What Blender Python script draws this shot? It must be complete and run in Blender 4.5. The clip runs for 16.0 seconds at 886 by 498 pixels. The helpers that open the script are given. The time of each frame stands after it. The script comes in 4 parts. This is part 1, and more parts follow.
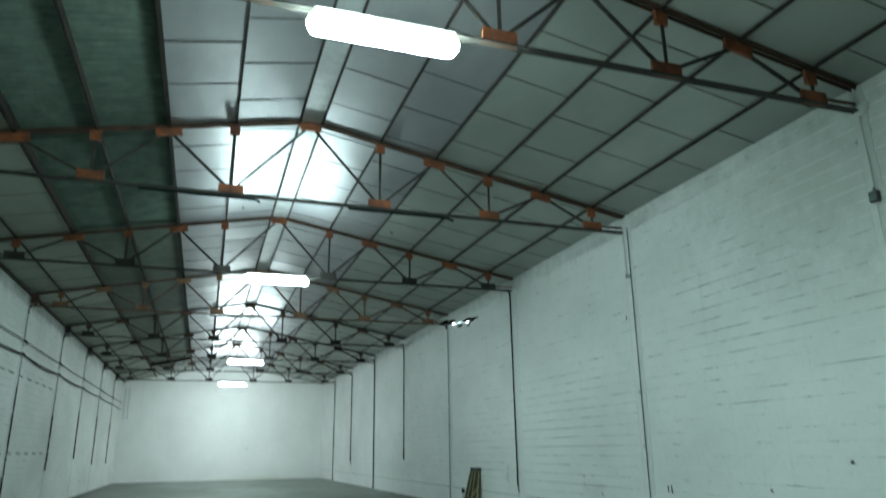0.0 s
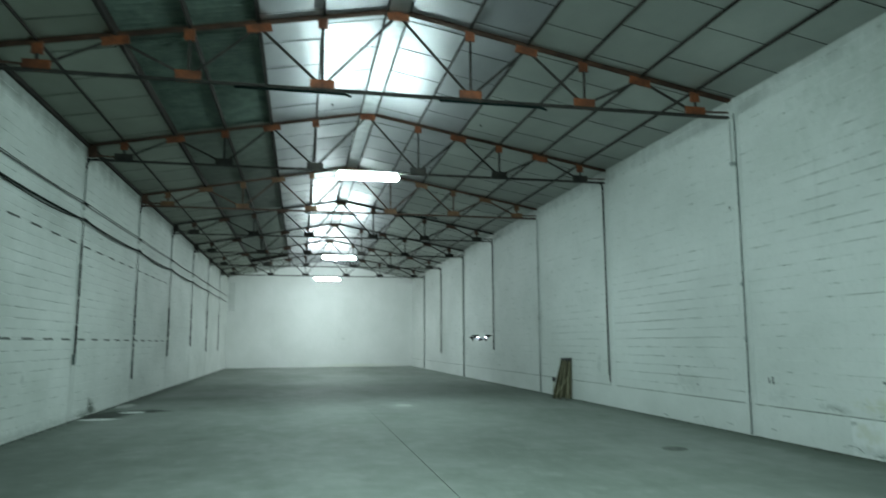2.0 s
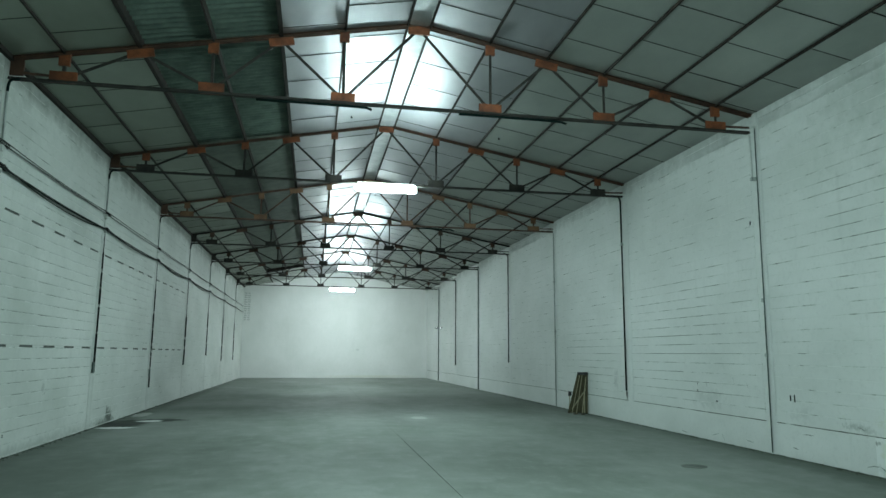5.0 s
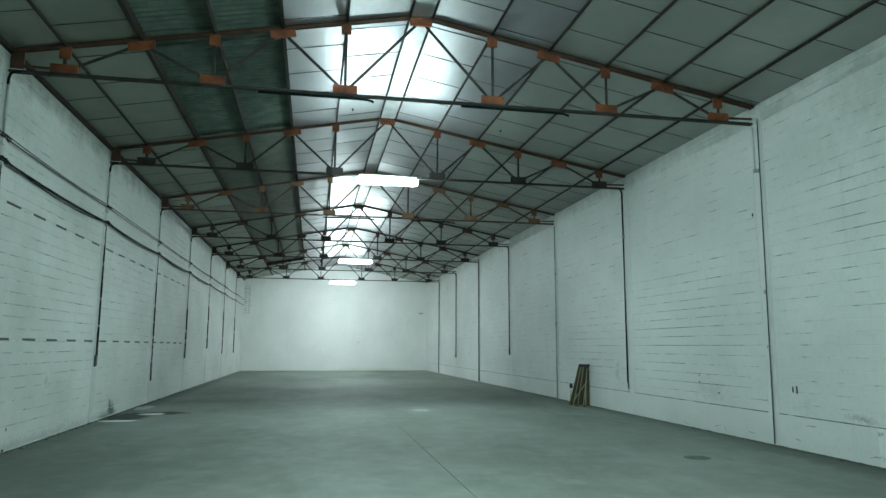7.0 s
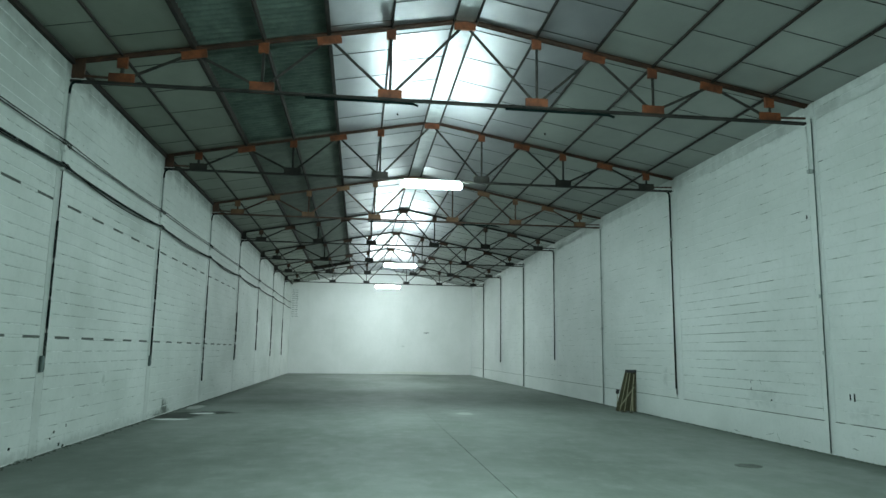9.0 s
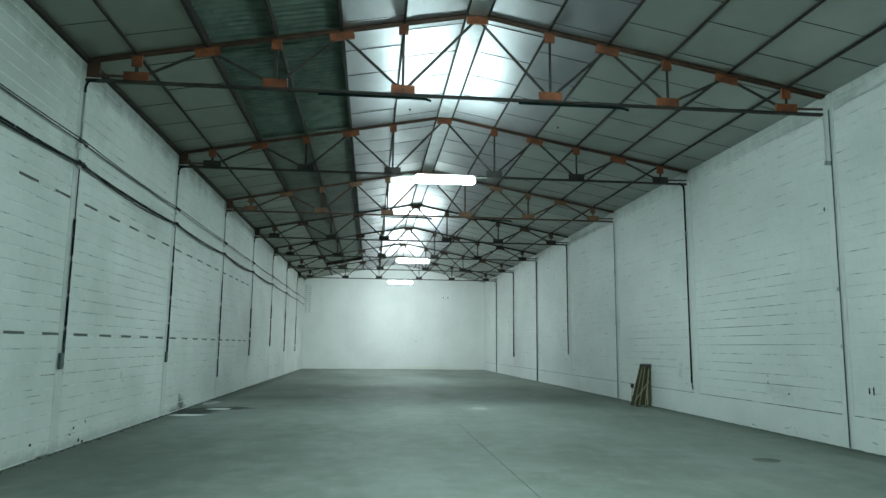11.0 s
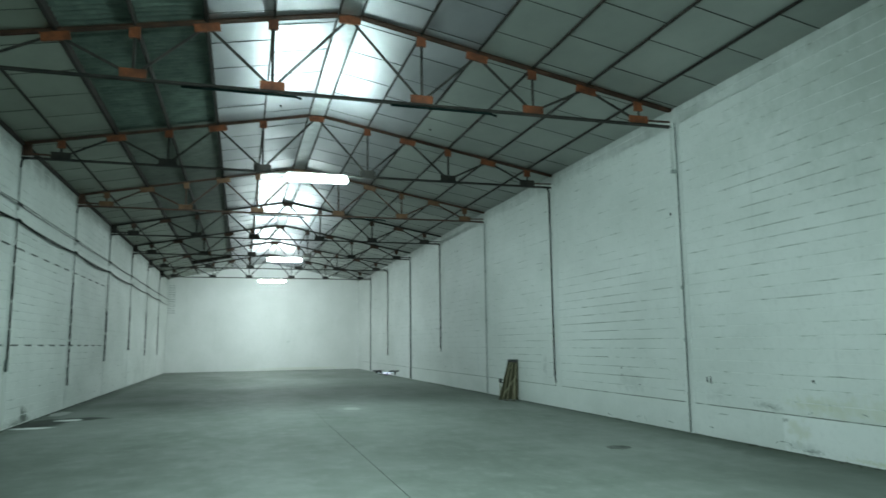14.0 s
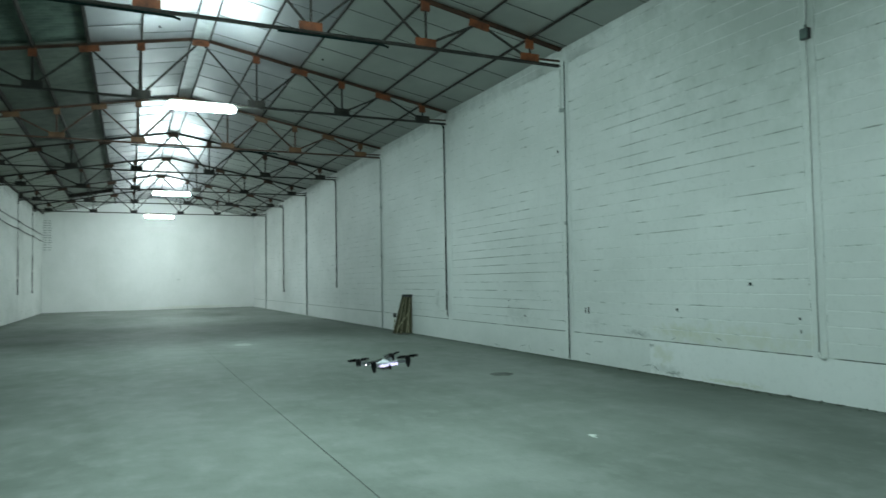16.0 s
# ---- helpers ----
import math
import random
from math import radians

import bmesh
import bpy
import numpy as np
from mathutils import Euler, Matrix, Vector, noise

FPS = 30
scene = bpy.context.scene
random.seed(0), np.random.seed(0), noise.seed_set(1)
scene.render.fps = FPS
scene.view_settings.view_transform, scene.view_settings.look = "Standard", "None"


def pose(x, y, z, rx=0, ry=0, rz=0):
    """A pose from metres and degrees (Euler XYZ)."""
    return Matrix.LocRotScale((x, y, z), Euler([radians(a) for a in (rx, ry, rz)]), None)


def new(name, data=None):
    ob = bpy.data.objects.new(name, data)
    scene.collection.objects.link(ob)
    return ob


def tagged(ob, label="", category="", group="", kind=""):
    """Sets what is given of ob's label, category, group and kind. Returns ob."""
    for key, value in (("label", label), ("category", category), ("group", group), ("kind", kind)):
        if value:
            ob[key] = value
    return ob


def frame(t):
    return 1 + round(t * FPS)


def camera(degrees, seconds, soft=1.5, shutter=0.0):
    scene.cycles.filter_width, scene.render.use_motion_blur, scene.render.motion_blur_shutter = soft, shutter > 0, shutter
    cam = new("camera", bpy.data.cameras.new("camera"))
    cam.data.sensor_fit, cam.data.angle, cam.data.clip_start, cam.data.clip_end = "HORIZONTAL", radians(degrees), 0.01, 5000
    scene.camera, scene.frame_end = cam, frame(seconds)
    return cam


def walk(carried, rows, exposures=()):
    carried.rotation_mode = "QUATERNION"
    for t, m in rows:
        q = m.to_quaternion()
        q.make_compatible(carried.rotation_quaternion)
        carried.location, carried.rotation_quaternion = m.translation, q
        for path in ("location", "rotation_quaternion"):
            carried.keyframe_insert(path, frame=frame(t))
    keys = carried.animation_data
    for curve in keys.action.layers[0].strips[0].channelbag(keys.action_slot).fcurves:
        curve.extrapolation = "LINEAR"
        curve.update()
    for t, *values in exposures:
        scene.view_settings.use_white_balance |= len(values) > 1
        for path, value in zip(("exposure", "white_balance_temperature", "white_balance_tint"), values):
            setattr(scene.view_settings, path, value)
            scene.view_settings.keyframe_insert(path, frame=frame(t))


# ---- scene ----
cam = camera(66.1, 16.0, shutter=0.8)
PATH = [
    (0.0, pose(0.272, -0.141, 1.727, 106.42, 0.82, -18.84)),
    (0.5, pose(0.224, -0.094, 1.686, 102.30, 0.52, -19.80)),
    (1.0, pose(0.178, -0.074, 1.679, 98.33, 0.25, -17.99)),
    (1.5, pose(0.190, -0.014, 1.659, 95.64, 0.50, -15.90)),
    (2.0, pose(0.127, 0.001, 1.687, 97.81, 0.30, -11.81)),
    (2.5, pose(0.074, -0.017, 1.704, 99.05, -0.00, -10.64)),
    (3.0, pose(0.081, -0.017, 1.689, 99.14, -0.20, -11.56)),
    (3.5, pose(0.089, -0.010, 1.680, 99.51, -0.47, -11.47)),
    (4.0, pose(0.056, -0.012, 1.701, 99.34, -0.60, -11.46)),
    (4.5, pose(0.053, -0.006, 1.707, 99.05, -0.45, -10.78)),
    (7.0, pose(-0.010, 0.024, 1.707, 98.16, -0.26, -10.78)),
    (7.5, pose(-0.017, 0.026, 1.694, 98.40, -0.31, -8.88)),
    (8.0, pose(-0.019, 0.014, 1.694, 98.48, -0.49, -8.04)),
    (8.5, pose(-0.030, 0.013, 1.696, 98.52, -0.68, -7.56)),
    (9.0, pose(0.000, 0.000, 1.663, 98.55, -0.82, -7.06)),
    (9.5, pose(-0.040, 0.013, 1.694, 98.01, -0.57, -6.83)),
    (12.0, pose(-0.042, 0.002, 1.650, 98.49, -0.70, -5.79)),
    (12.5, pose(-0.012, -0.020, 1.648, 100.20, -0.42, -6.41)),
    (13.0, pose(-0.033, -0.024, 1.690, 98.90, -0.05, -8.83)),
    (13.5, pose(-0.021, -0.040, 1.705, 98.59, 0.41, -13.31)),
    (14.0, pose(0.013, -0.061, 1.715, 97.90, 0.72, -16.40)),
    (14.5, pose(0.055, -0.090, 1.689, 97.02, 1.30, -19.57)),
    (15.0, pose(0.069, -0.114, 1.693, 95.27, 0.98, -22.06)),
    (15.5, pose(0.110, -0.135, 1.663, 93.40, 0.84, -22.73)),
    (16.0, pose(0.174, -0.161, 1.630, 92.61, 1.03, -24.71)),
]
walk(cam, PATH, exposures=[(0.0, -0.09), (1.0, -0.23), (1.5, -0.26), (2.5, -0.17), (4.5, -0.18), (7.5, -0.11), (12.0, -0.11), (14.0, -0.13), (15.0, -0.18), (16.0, -0.19)])

# ---- light: the hall is closed and lit by its own four battens ----
LAMPS = [(262.0, (0.715, 1.0, 0.96)), (196.0, (0.735, 1.0, 0.975)), (192.0, (0.775, 1.0, 0.985)), (236.0, (0.82, 1.0, 0.985))]   # strength and colour, near to far
world = bpy.data.worlds.new("world")
scene.world = world
world.use_nodes = True
world.node_tree.nodes["Background"].inputs[0].default_value = (0.01, 0.013, 0.012, 1)
world.node_tree.nodes["Background"].inputs[1].default_value = 0.3

# ---- the hall, in metres ----
XL, XR, YE, YB = -4.81, 8.185, 49.38, -9.0
XM = 1.7075
REACH = {-1: XM - XL, 1: XR - XM}      # from the ridge to each long wall
HALF = XR - XM
ZR, SLOPE = 7.515, 0.187          # underside of the roof panels at the ridge, fall per metre
BAY = 5.5
TRUSS_Y = [5.77 + BAY * k for k in range(8)]
PLINTH = 0.56
COURSE = 0.2


def roof_z(x):
    return ZR - SLOPE * abs(x - XM)


# ---- materials ----
class Nodes:
    """A node material with a Principled shader and short helpers."""

    def __init__(self, name, rough=0.6, metal=0.0, spec=0.5):
        self.mat = bpy.data.materials.new(name)
        self.mat.use_nodes = True
        self.t = self.mat.node_tree
        self.b = self.t.nodes["Principled BSDF"]
        self.b.inputs["Roughness"].default_value = rough
        self.b.inputs["Metallic"].default_value = metal
        self.b.inputs["Specular IOR Level"].default_value = spec
        self.g = self.t.nodes.new("ShaderNodeNewGeometry")
        self.c = self.t.nodes.new("ShaderNodeTexCoord")
        self.i = self.t.nodes.new("ShaderNodeObjectInfo")

    def link(self, a, b):
        self.t.links.new(a, b)
        return self

    def world(self, sx=1, sy=1, sz=1):
        m = self.t.nodes.new("ShaderNodeMapping")
        m.inputs["Scale"].default_value = (sx, sy, sz)
        self.link(self.g.outputs["Position"], m.inputs["Vector"])
        return m.outputs["Vector"]

    def local(self, sx=1, sy=1, sz=1):
        m = self.t.nodes.new("ShaderNodeMapping")
        m.inputs["Scale"].default_value = (sx, sy, sz)
        self.link(self.c.outputs["Object"], m.inputs["Vector"])
        return m.outputs["Vector"]

    def noise(self, vec, scale, detail=4, rough=0.55):
        n = self.t.nodes.new("ShaderNodeTexNoise")
        n.inputs["Scale"].default_value = scale
        n.inputs["Detail"].default_value = detail
        n.inputs["Roughness"].default_value = rough
        self.link(vec, n.inputs["Vector"])
        return n.outputs["Fac"]

    def ramp(self, fac, stops):
        r = self.t.nodes.new("ShaderNodeValToRGB")
        e = r.color_ramp.elements
        for k, (p, col) in enumerate(stops):
            el = e[k] if k < 2 else e.new(p)
            el.position = p
            el.color = (*col, 1) if len(col) == 3 else col
        self.link(fac, r.inputs["Fac"])
        return r.outputs["Color"]

    def math(self, op, a, b=None, clamp=False):
        n = self.t.nodes.new("ShaderNodeMath")
        n.operation = op
        n.use_clamp = clamp
        for k, v in enumerate((a, b)):
            if v is None:
                continue
            if isinstance(v, (int, float)):
                n.inputs[k].default_value = v
            else:
                self.link(v, n.inputs[k])
        return n.outputs[0]

    def mix(self, fac, a, b, kind="MIX"):
        n = self.t.nodes.new("ShaderNodeMix")
        n.data_type = "RGBA"
        n.blend_type = kind
        for sock, v in ((n.inputs[0], fac), (n.inputs[6], a), (n.inputs[7], b)):
            if isinstance(v, (int, float)):
                sock.default_value = v
            elif isinstance(v, tuple):
                sock.default_value = (*v, 1)
            else:
                self.link(v, sock)
        return n.outputs[2]

    def xyz(self):
        s = self.t.nodes.new("ShaderNodeSeparateXYZ")
        self.link(self.g.outputs["Position"], s.inputs[0])
        return s.outputs

    def blob(self, centre, radius, soft=0.5, wobble=0.35, scale=2.0):
        """1 inside an uneven ellipsoid at a place, 0 outside."""
        m = self.t.nodes.new("ShaderNodeMapping")
        m.vector_type = "TEXTURE"
        m.inputs["Location"].default_value = centre
        m.inputs["Scale"].default_value = radius
        self.link(self.g.outputs["Position"], m.inputs["Vector"])
        v = self.t.nodes.new("ShaderNodeVectorMath")
        v.operation = "LENGTH"
        self.link(m.outputs["Vector"], v.inputs[0])
        n = self.noise(self.world(), max(scale, 1.1 / min(radius[1], radius[2] if radius[2] < 1 else radius[0])), 5, 0.65)
        d = self.math("ADD", v.outputs["Value"], self.math("MULTIPLY", self.math("SUBTRACT", n, 0.5), wobble * 4))
        return self.math("DIVIDE", self.math("SUBTRACT", 1.0, d), soft, True)

    def colour(self, c):
        if isinstance(c, tuple):
            self.b.inputs["Base Color"].default_value = (*c, 1)
        else:
            self.link(c, self.b.inputs["Base Color"])
        return self

    def rough(self, r):
        self.link(r, self.b.inputs["Roughness"])
        return self

    def bump(self, height, strength=0.3, dist=0.01):
        b = self.t.nodes.new("ShaderNodeBump")
        b.inputs["Strength"].default_value = strength
        b.inputs["Distance"].default_value = dist
        self.link(height, b.inputs["Height"])
        self.link(b.outputs["Normal"], self.b.inputs["Normal"])
        return self


def painted(name, base, dirty, stains=(), rough=0.62):
    """White masonry paint with grime at two scales and the given stains and painted shade."""
    m = Nodes(name, rough, 0, 0.35)
    big = m.noise(m.world(1, 0.5, 0.8), 0.7, 5, 0.6)
    col = m.mix(m.ramp(big, [(0.35, (0, 0, 0)), (0.75, (1, 1, 1))]), base, dirty)
    small = m.noise(m.world(), 14, 5, 0.7)
    col = m.mix(m.math("MULTIPLY", m.ramp(small, [(0.52, (0, 0, 0)), (0.8, (1, 1, 1))]), 0.35), col, tuple(c * 0.75 for c in dirty))
    run = m.noise(m.world(1, 3.5, 0.22), 1.6, 4, 0.6)
    col = m.mix(m.math("MULTIPLY", m.ramp(run, [(0.6, (0, 0, 0)), (0.85, (1, 1, 1))]), 0.25), col, tuple(c * 0.72 for c in dirty))
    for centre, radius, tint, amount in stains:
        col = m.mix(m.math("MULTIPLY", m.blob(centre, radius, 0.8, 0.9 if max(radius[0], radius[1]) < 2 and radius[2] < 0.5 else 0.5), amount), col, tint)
    m.colour(col)
    m.bump(m.math("ADD", m.noise(m.world(), 45, 4, 0.6), m.math("MULTIPLY", m.noise(m.world(), 5, 3), 1.5)), 0.35, 0.006)
    return m.mat


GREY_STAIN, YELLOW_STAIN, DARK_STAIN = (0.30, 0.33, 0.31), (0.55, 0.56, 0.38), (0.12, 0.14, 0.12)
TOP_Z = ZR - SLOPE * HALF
EAST_GRIME = [
    ((XR, 7.3, 0.72), (0.4, 1.6, 0.20), YELLOW_STAIN, 0.30),
    ((XR, 17.62, 1.02), (0.4, 0.16, 0.34), GREY_STAIN, 0.35),
    ((XR, 9.05, 0.62), (0.4, 0.16, 0.08), GREY_STAIN, 0.4),
    ((XR, 9.3, 0.66), (0.4, 0.28, 0.06), GREY_STAIN, 0.5),
    ((XR, 8.3, 0.75), (0.4, 0.5, 0.12), YELLOW_STAIN, 0.35),
    ((XR, 10.4, 0.74), (0.4, 0.35, 0.16), GREY_STAIN, 0.22),
    ((XR, 13.2, 0.85), (0.4, 0.7, 0.22), GREY_STAIN, 0.22),
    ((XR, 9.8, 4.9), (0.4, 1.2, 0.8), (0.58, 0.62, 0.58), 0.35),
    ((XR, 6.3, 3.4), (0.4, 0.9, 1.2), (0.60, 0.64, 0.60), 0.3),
]
EAST_SMUDGES_AND_SHADE = [
    # eave streaks and upper wall: grime, plus weaker upward lamplight painted as darkening
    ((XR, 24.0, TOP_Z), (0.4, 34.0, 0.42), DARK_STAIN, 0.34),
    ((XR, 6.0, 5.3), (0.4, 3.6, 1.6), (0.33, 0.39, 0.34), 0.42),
    ((XR, 15.2, 1.2), (0.4, 1.6, 0.9), (0.72, 0.76, 0.74), 0.4),
]
WEST_GRIME_AND_SHADE = [
    ((XL, 18.25, 0.16), (0.4, 0.34, 0.30), DARK_STAIN, 1.0),
    ((XL, 18.0, 0.03), (0.4, 1.2, 0.12), DARK_STAIN, 0.8),
    ((XL, 13.94, 1.04), (0.4, 0.10, 0.12), GREY_STAIN, 0.5),
    # grime under the eave, deepened to paint in the dimmer wall top
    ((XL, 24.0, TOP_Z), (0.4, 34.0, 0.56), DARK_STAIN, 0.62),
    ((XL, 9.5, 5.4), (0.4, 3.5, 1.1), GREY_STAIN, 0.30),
    ((XL, 12.5, 0.05), (0.4, 6.0, 0.14), GREY_STAIN, 0.45),
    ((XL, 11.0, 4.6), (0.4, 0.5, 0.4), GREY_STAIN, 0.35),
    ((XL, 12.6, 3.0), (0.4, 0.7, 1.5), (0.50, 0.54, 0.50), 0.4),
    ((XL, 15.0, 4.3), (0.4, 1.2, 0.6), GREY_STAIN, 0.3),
]
WEST_SMUDGES = [
    ((XL, 14.6, 0.9), (0.4, 1.1, 0.5), (0.50, 0.54, 0.50), 0.4),
    ((XL, 19.8, 2.6), (0.4, 1.0, 1.4), (0.52, 0.56, 0.52), 0.3),
    ((XL, 10.2, 1.3), (0.4, 0.9, 0.8), (0.50, 0.54, 0.50), 0.4),
]
BLOCK = painted("painted_block", (0.785, 0.80, 0.79), (0.63, 0.655, 0.635), EAST_GRIME + EAST_SMUDGES_AND_SHADE)
COLUMN_WEST = painted("grimy_painted_column", (0.68, 0.70, 0.68), (0.46, 0.49, 0.46), WEST_GRIME_AND_SHADE)
BLOCK_WEST = painted("grimy_painted_block", (0.735, 0.755, 0.735), (0.53, 0.56, 0.53), WEST_GRIME_AND_SHADE + WEST_SMUDGES)
PLINTH_SCUFFS = [
    ((XR, 8.6, 0.10), (0.4, 0.55, 0.09), GREY_STAIN, 0.25),
    ((XR, 11.25, 0.2), (0.4, 0.16, 0.30), GREY_STAIN, 0.7),
    ((XR, 9.6, 0.50), (0.4, 0.30, 0.05), GREY_STAIN, 0.4),
    ((XR, 8.9, 0.47), (0.4, 0.12, 0.04), DARK_STAIN, 0.6),
    ((XR, 8.35, 0.06), (0.4, 0.22, 0.05), GREY_STAIN, 0.7),
    ((XR, 10.3, 0.08), (0.4, 0.40, 0.06), GREY_STAIN, 0.2),
    ((XR, 12.6, 0.10), (0.4, 0.55, 0.07), GREY_STAIN, 0.25),
    ((XR, 14.8, 0.12), (0.4, 0.5, 0.09), GREY_STAIN, 0.25),
    ((XR, 7.2, 0.05), (0.4, 0.6, 0.04), YELLOW_STAIN, 0.5),
]
PLINTH_SMUDGES = [
    ((XR, 8.6, 0.35), (0.4, 0.25, 0.18), YELLOW_STAIN, 0.35),
    ((XR, 11.33, 1.02), (0.4, 0.06, 0.12), GREY_STAIN, 0.8),
    ((XR, 11.33, 2.02), (0.4, 0.06, 0.08), GREY_STAIN, 0.8),
    ((XR, 11.30, 2.42), (0.4, 0.05, 0.10), GREY_STAIN, 0.9),
    ((XR, 11.33, 2.78), (0.4, 0.06, 0.06), GREY_STAIN, 0.7),
    ((XL, 11.27, 0.7), (0.4, 0.2, 0.7), GREY_STAIN, 0.35),
    ((XL, 16.77, 0.6), (0.4, 0.2, 0.6), GREY_STAIN, 0.3),
    ((XL, 11.27, 4.6), (0.4, 0.25, 0.35), DARK_STAIN, 0.5),
    ((XL, 22.27, 0.5), (0.4, 0.2, 0.5), GREY_STAIN, 0.3),
]
COLUMN_GRIME = [
    ((3.2, YE, 1.98), (0.12, 0.4, 0.06), GREY_STAIN, 0.6),
]
PLASTER = painted("painted_plaster", (0.86, 0.87, 0.87), (0.76, 0.78, 0.77), PLINTH_SCUFFS + PLINTH_SMUDGES + COLUMN_GRIME)
END_PAINT = painted("end_wall_paint", (0.86, 0.87, 0.86), (0.78, 0.80, 0.78), [
    ((3.2, YE, 1.98), (0.16, 0.4, 0.07), GREY_STAIN, 0.35),
    ((4.2, YE, 0.1), (4.0, 0.4, 0.14), YELLOW_STAIN, 0.3),
])


def mortar():
    """Joints, mostly painted over, dark where the paint has cracked."""
    m = Nodes("painted_mortar", 0.8, 0, 0.2)
    n = m.noise(m.world(1, 1.0, 2.5), 1.6, 6, 0.72)
    f = m.noise(m.world(1, 1, 1), 30, 3, 0.6)
    s = m.math("ADD", n, m.math("MULTIPLY", m.math("SUBTRACT", f, 0.5), 0.25))
    col = m.ramp(s, [(0.34, (0.15, 0.17, 0.15)), (0.43, (0.58, 0.61, 0.58)), (0.52, (0.76, 0.775, 0.76))])
    for centre, radius in (((XR, 14.0, 1.76), (0.4, 2.6, 0.06)), ((XR, 13.5, 0.96), (0.4, 2.4, 0.06)),
                           ((XR, 8.4, 2.36), (0.4, 0.7, 0.06)), ((XR, 6.5, 2.76), (0.4, 0.6, 0.06)), ((XR, 14.5, 2.16), (0.4, 1.8, 0.06))):
        col = m.mix(m.math("MULTIPLY", m.blob(centre, radius, 0.8, 0.5), 0.7), col, (0.16, 0.18, 0.16))
    for centre, radius in (((XR, 14.2, 2.0), (0.4, 3.0, 2.0)), ((XR, 19.5, 1.6), (0.4, 2.4, 1.4)), ((XL, 13.0, 1.9), (0.4, 5.0, 2.4)), ((XR, 8.0, 4.0), (0.4, 2.4, 1.3)), ((XL, 11.6, 5.3), (0.4, 1.8, 0.7))):
        worn = m.ramp(m.noise(m.world(1, 0.8, 2.5), 2.2, 6, 0.75), [(0.44, (0, 0, 0)), (0.56, (1, 1, 1))])
        col = m.mix(m.math("MULTIPLY", m.math("MULTIPLY", m.blob(centre, radius, 0.6, 0.4), worn), 0.8 if centre[0] > 0 else 0.62), col, (0.13, 0.16, 0.14))
    m.colour(col)
    m.bump(f, 0.5, 0.004)
    return m.mat


def concrete_floor():
    m = Nodes("concrete_floor", 0.8, 0, 0.3)
    big = m.noise(m.world(1, 0.45, 1), 0.35, 6, 0.6)
    mid = m.noise(m.world(1, 0.7, 1), 1.6, 6, 0.65)
    fine = m.noise(m.world(), 38, 4, 0.7)
    col = m.ramp(m.math("ADD", m.math("MULTIPLY", big, 0.6), m.math("MULTIPLY", mid, 0.4)),
                 [(0.36, (0.117, 0.140, 0.120)), (0.5, (0.190, 0.214, 0.195)), (0.64, (0.262, 0.285, 0.268))])
    col = m.mix(m.math("MULTIPLY", m.ramp(fine, [(0.45, (0, 0, 0)), (0.75, (1, 1, 1))]), 0.3), col, (0.16, 0.165, 0.15))
    scuff = m.noise(m.world(1, 0.75, 1), 3.0, 6, 0.7)
    col = m.mix(m.math("MULTIPLY", m.ramp(scuff, [(0.52, (0, 0, 0)), (0.66, (1, 1, 1))]), 0.28), col, (0.30, 0.32, 0.302))
    col = m.mix(m.math("MULTIPLY", m.ramp(scuff, [(0.30, (1, 1, 1)), (0.45, (0, 0, 0))]), 0.32), col, (0.10, 0.117, 0.10))
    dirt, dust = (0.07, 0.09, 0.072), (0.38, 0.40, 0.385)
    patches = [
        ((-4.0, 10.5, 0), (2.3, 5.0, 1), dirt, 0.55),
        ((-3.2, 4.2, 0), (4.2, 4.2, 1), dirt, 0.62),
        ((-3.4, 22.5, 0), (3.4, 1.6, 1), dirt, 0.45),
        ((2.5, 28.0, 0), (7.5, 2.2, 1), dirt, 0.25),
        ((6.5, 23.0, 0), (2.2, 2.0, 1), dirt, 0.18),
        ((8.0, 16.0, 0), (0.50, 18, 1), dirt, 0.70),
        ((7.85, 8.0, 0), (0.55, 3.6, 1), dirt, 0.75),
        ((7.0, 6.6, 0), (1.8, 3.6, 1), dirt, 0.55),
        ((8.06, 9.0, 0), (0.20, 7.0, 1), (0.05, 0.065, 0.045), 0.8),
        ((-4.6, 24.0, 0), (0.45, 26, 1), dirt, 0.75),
    ]
    strips = [
        ((2.6, 10.5, 0), (1.8, 4.0, 1), dust, 0.10),
        ((4.6, 6.2, 0), (2.6, 2.2, 1), dust, 0.10),
        ((3.0, 19.2, 0), (2.4, 2.6, 1), dust, 0.25),
        ((-4.35, 18.0, 0), (0.70, 1.05, 1), (0.03, 0.038, 0.032), 1.0),
        ((-3.75, 18.7, 0), (0.75, 0.50, 1), (0.03, 0.038, 0.032), 1.0),
        ((-4.3, 17.0, 0), (0.50, 0.24, 1), (0.75, 0.77, 0.75), 0.95),
        ((-3.9, 18.55, 0), (0.36, 0.26, 1), (0.75, 0.77, 0.75), 0.95),
        ((-4.5, 20.4, 0), (0.25, 0.8, 1), (0.5, 0.51, 0.49), 0.7),
        ((4.53, 5.68, 0), (0.055, 0.05, 1), (0.72, 0.74, 0.71), 0.9),
    ]
    spills_and_sheen = [
        ((4.50, 5.61, 0), (0.025, 0.06, 1), (0.72, 0.74, 0.71), 0.8),
        # pale stain with a wet reflection painted into the floor colour, two ovals
        ((2.89, 18.8, 0), (0.70, 1.4, 1), (0.42, 0.44, 0.42), 0.40),
        ((2.95, 18.7, 0), (0.26, 0.45, 1), (0.60, 0.62, 0.60), 0.45),
    ]
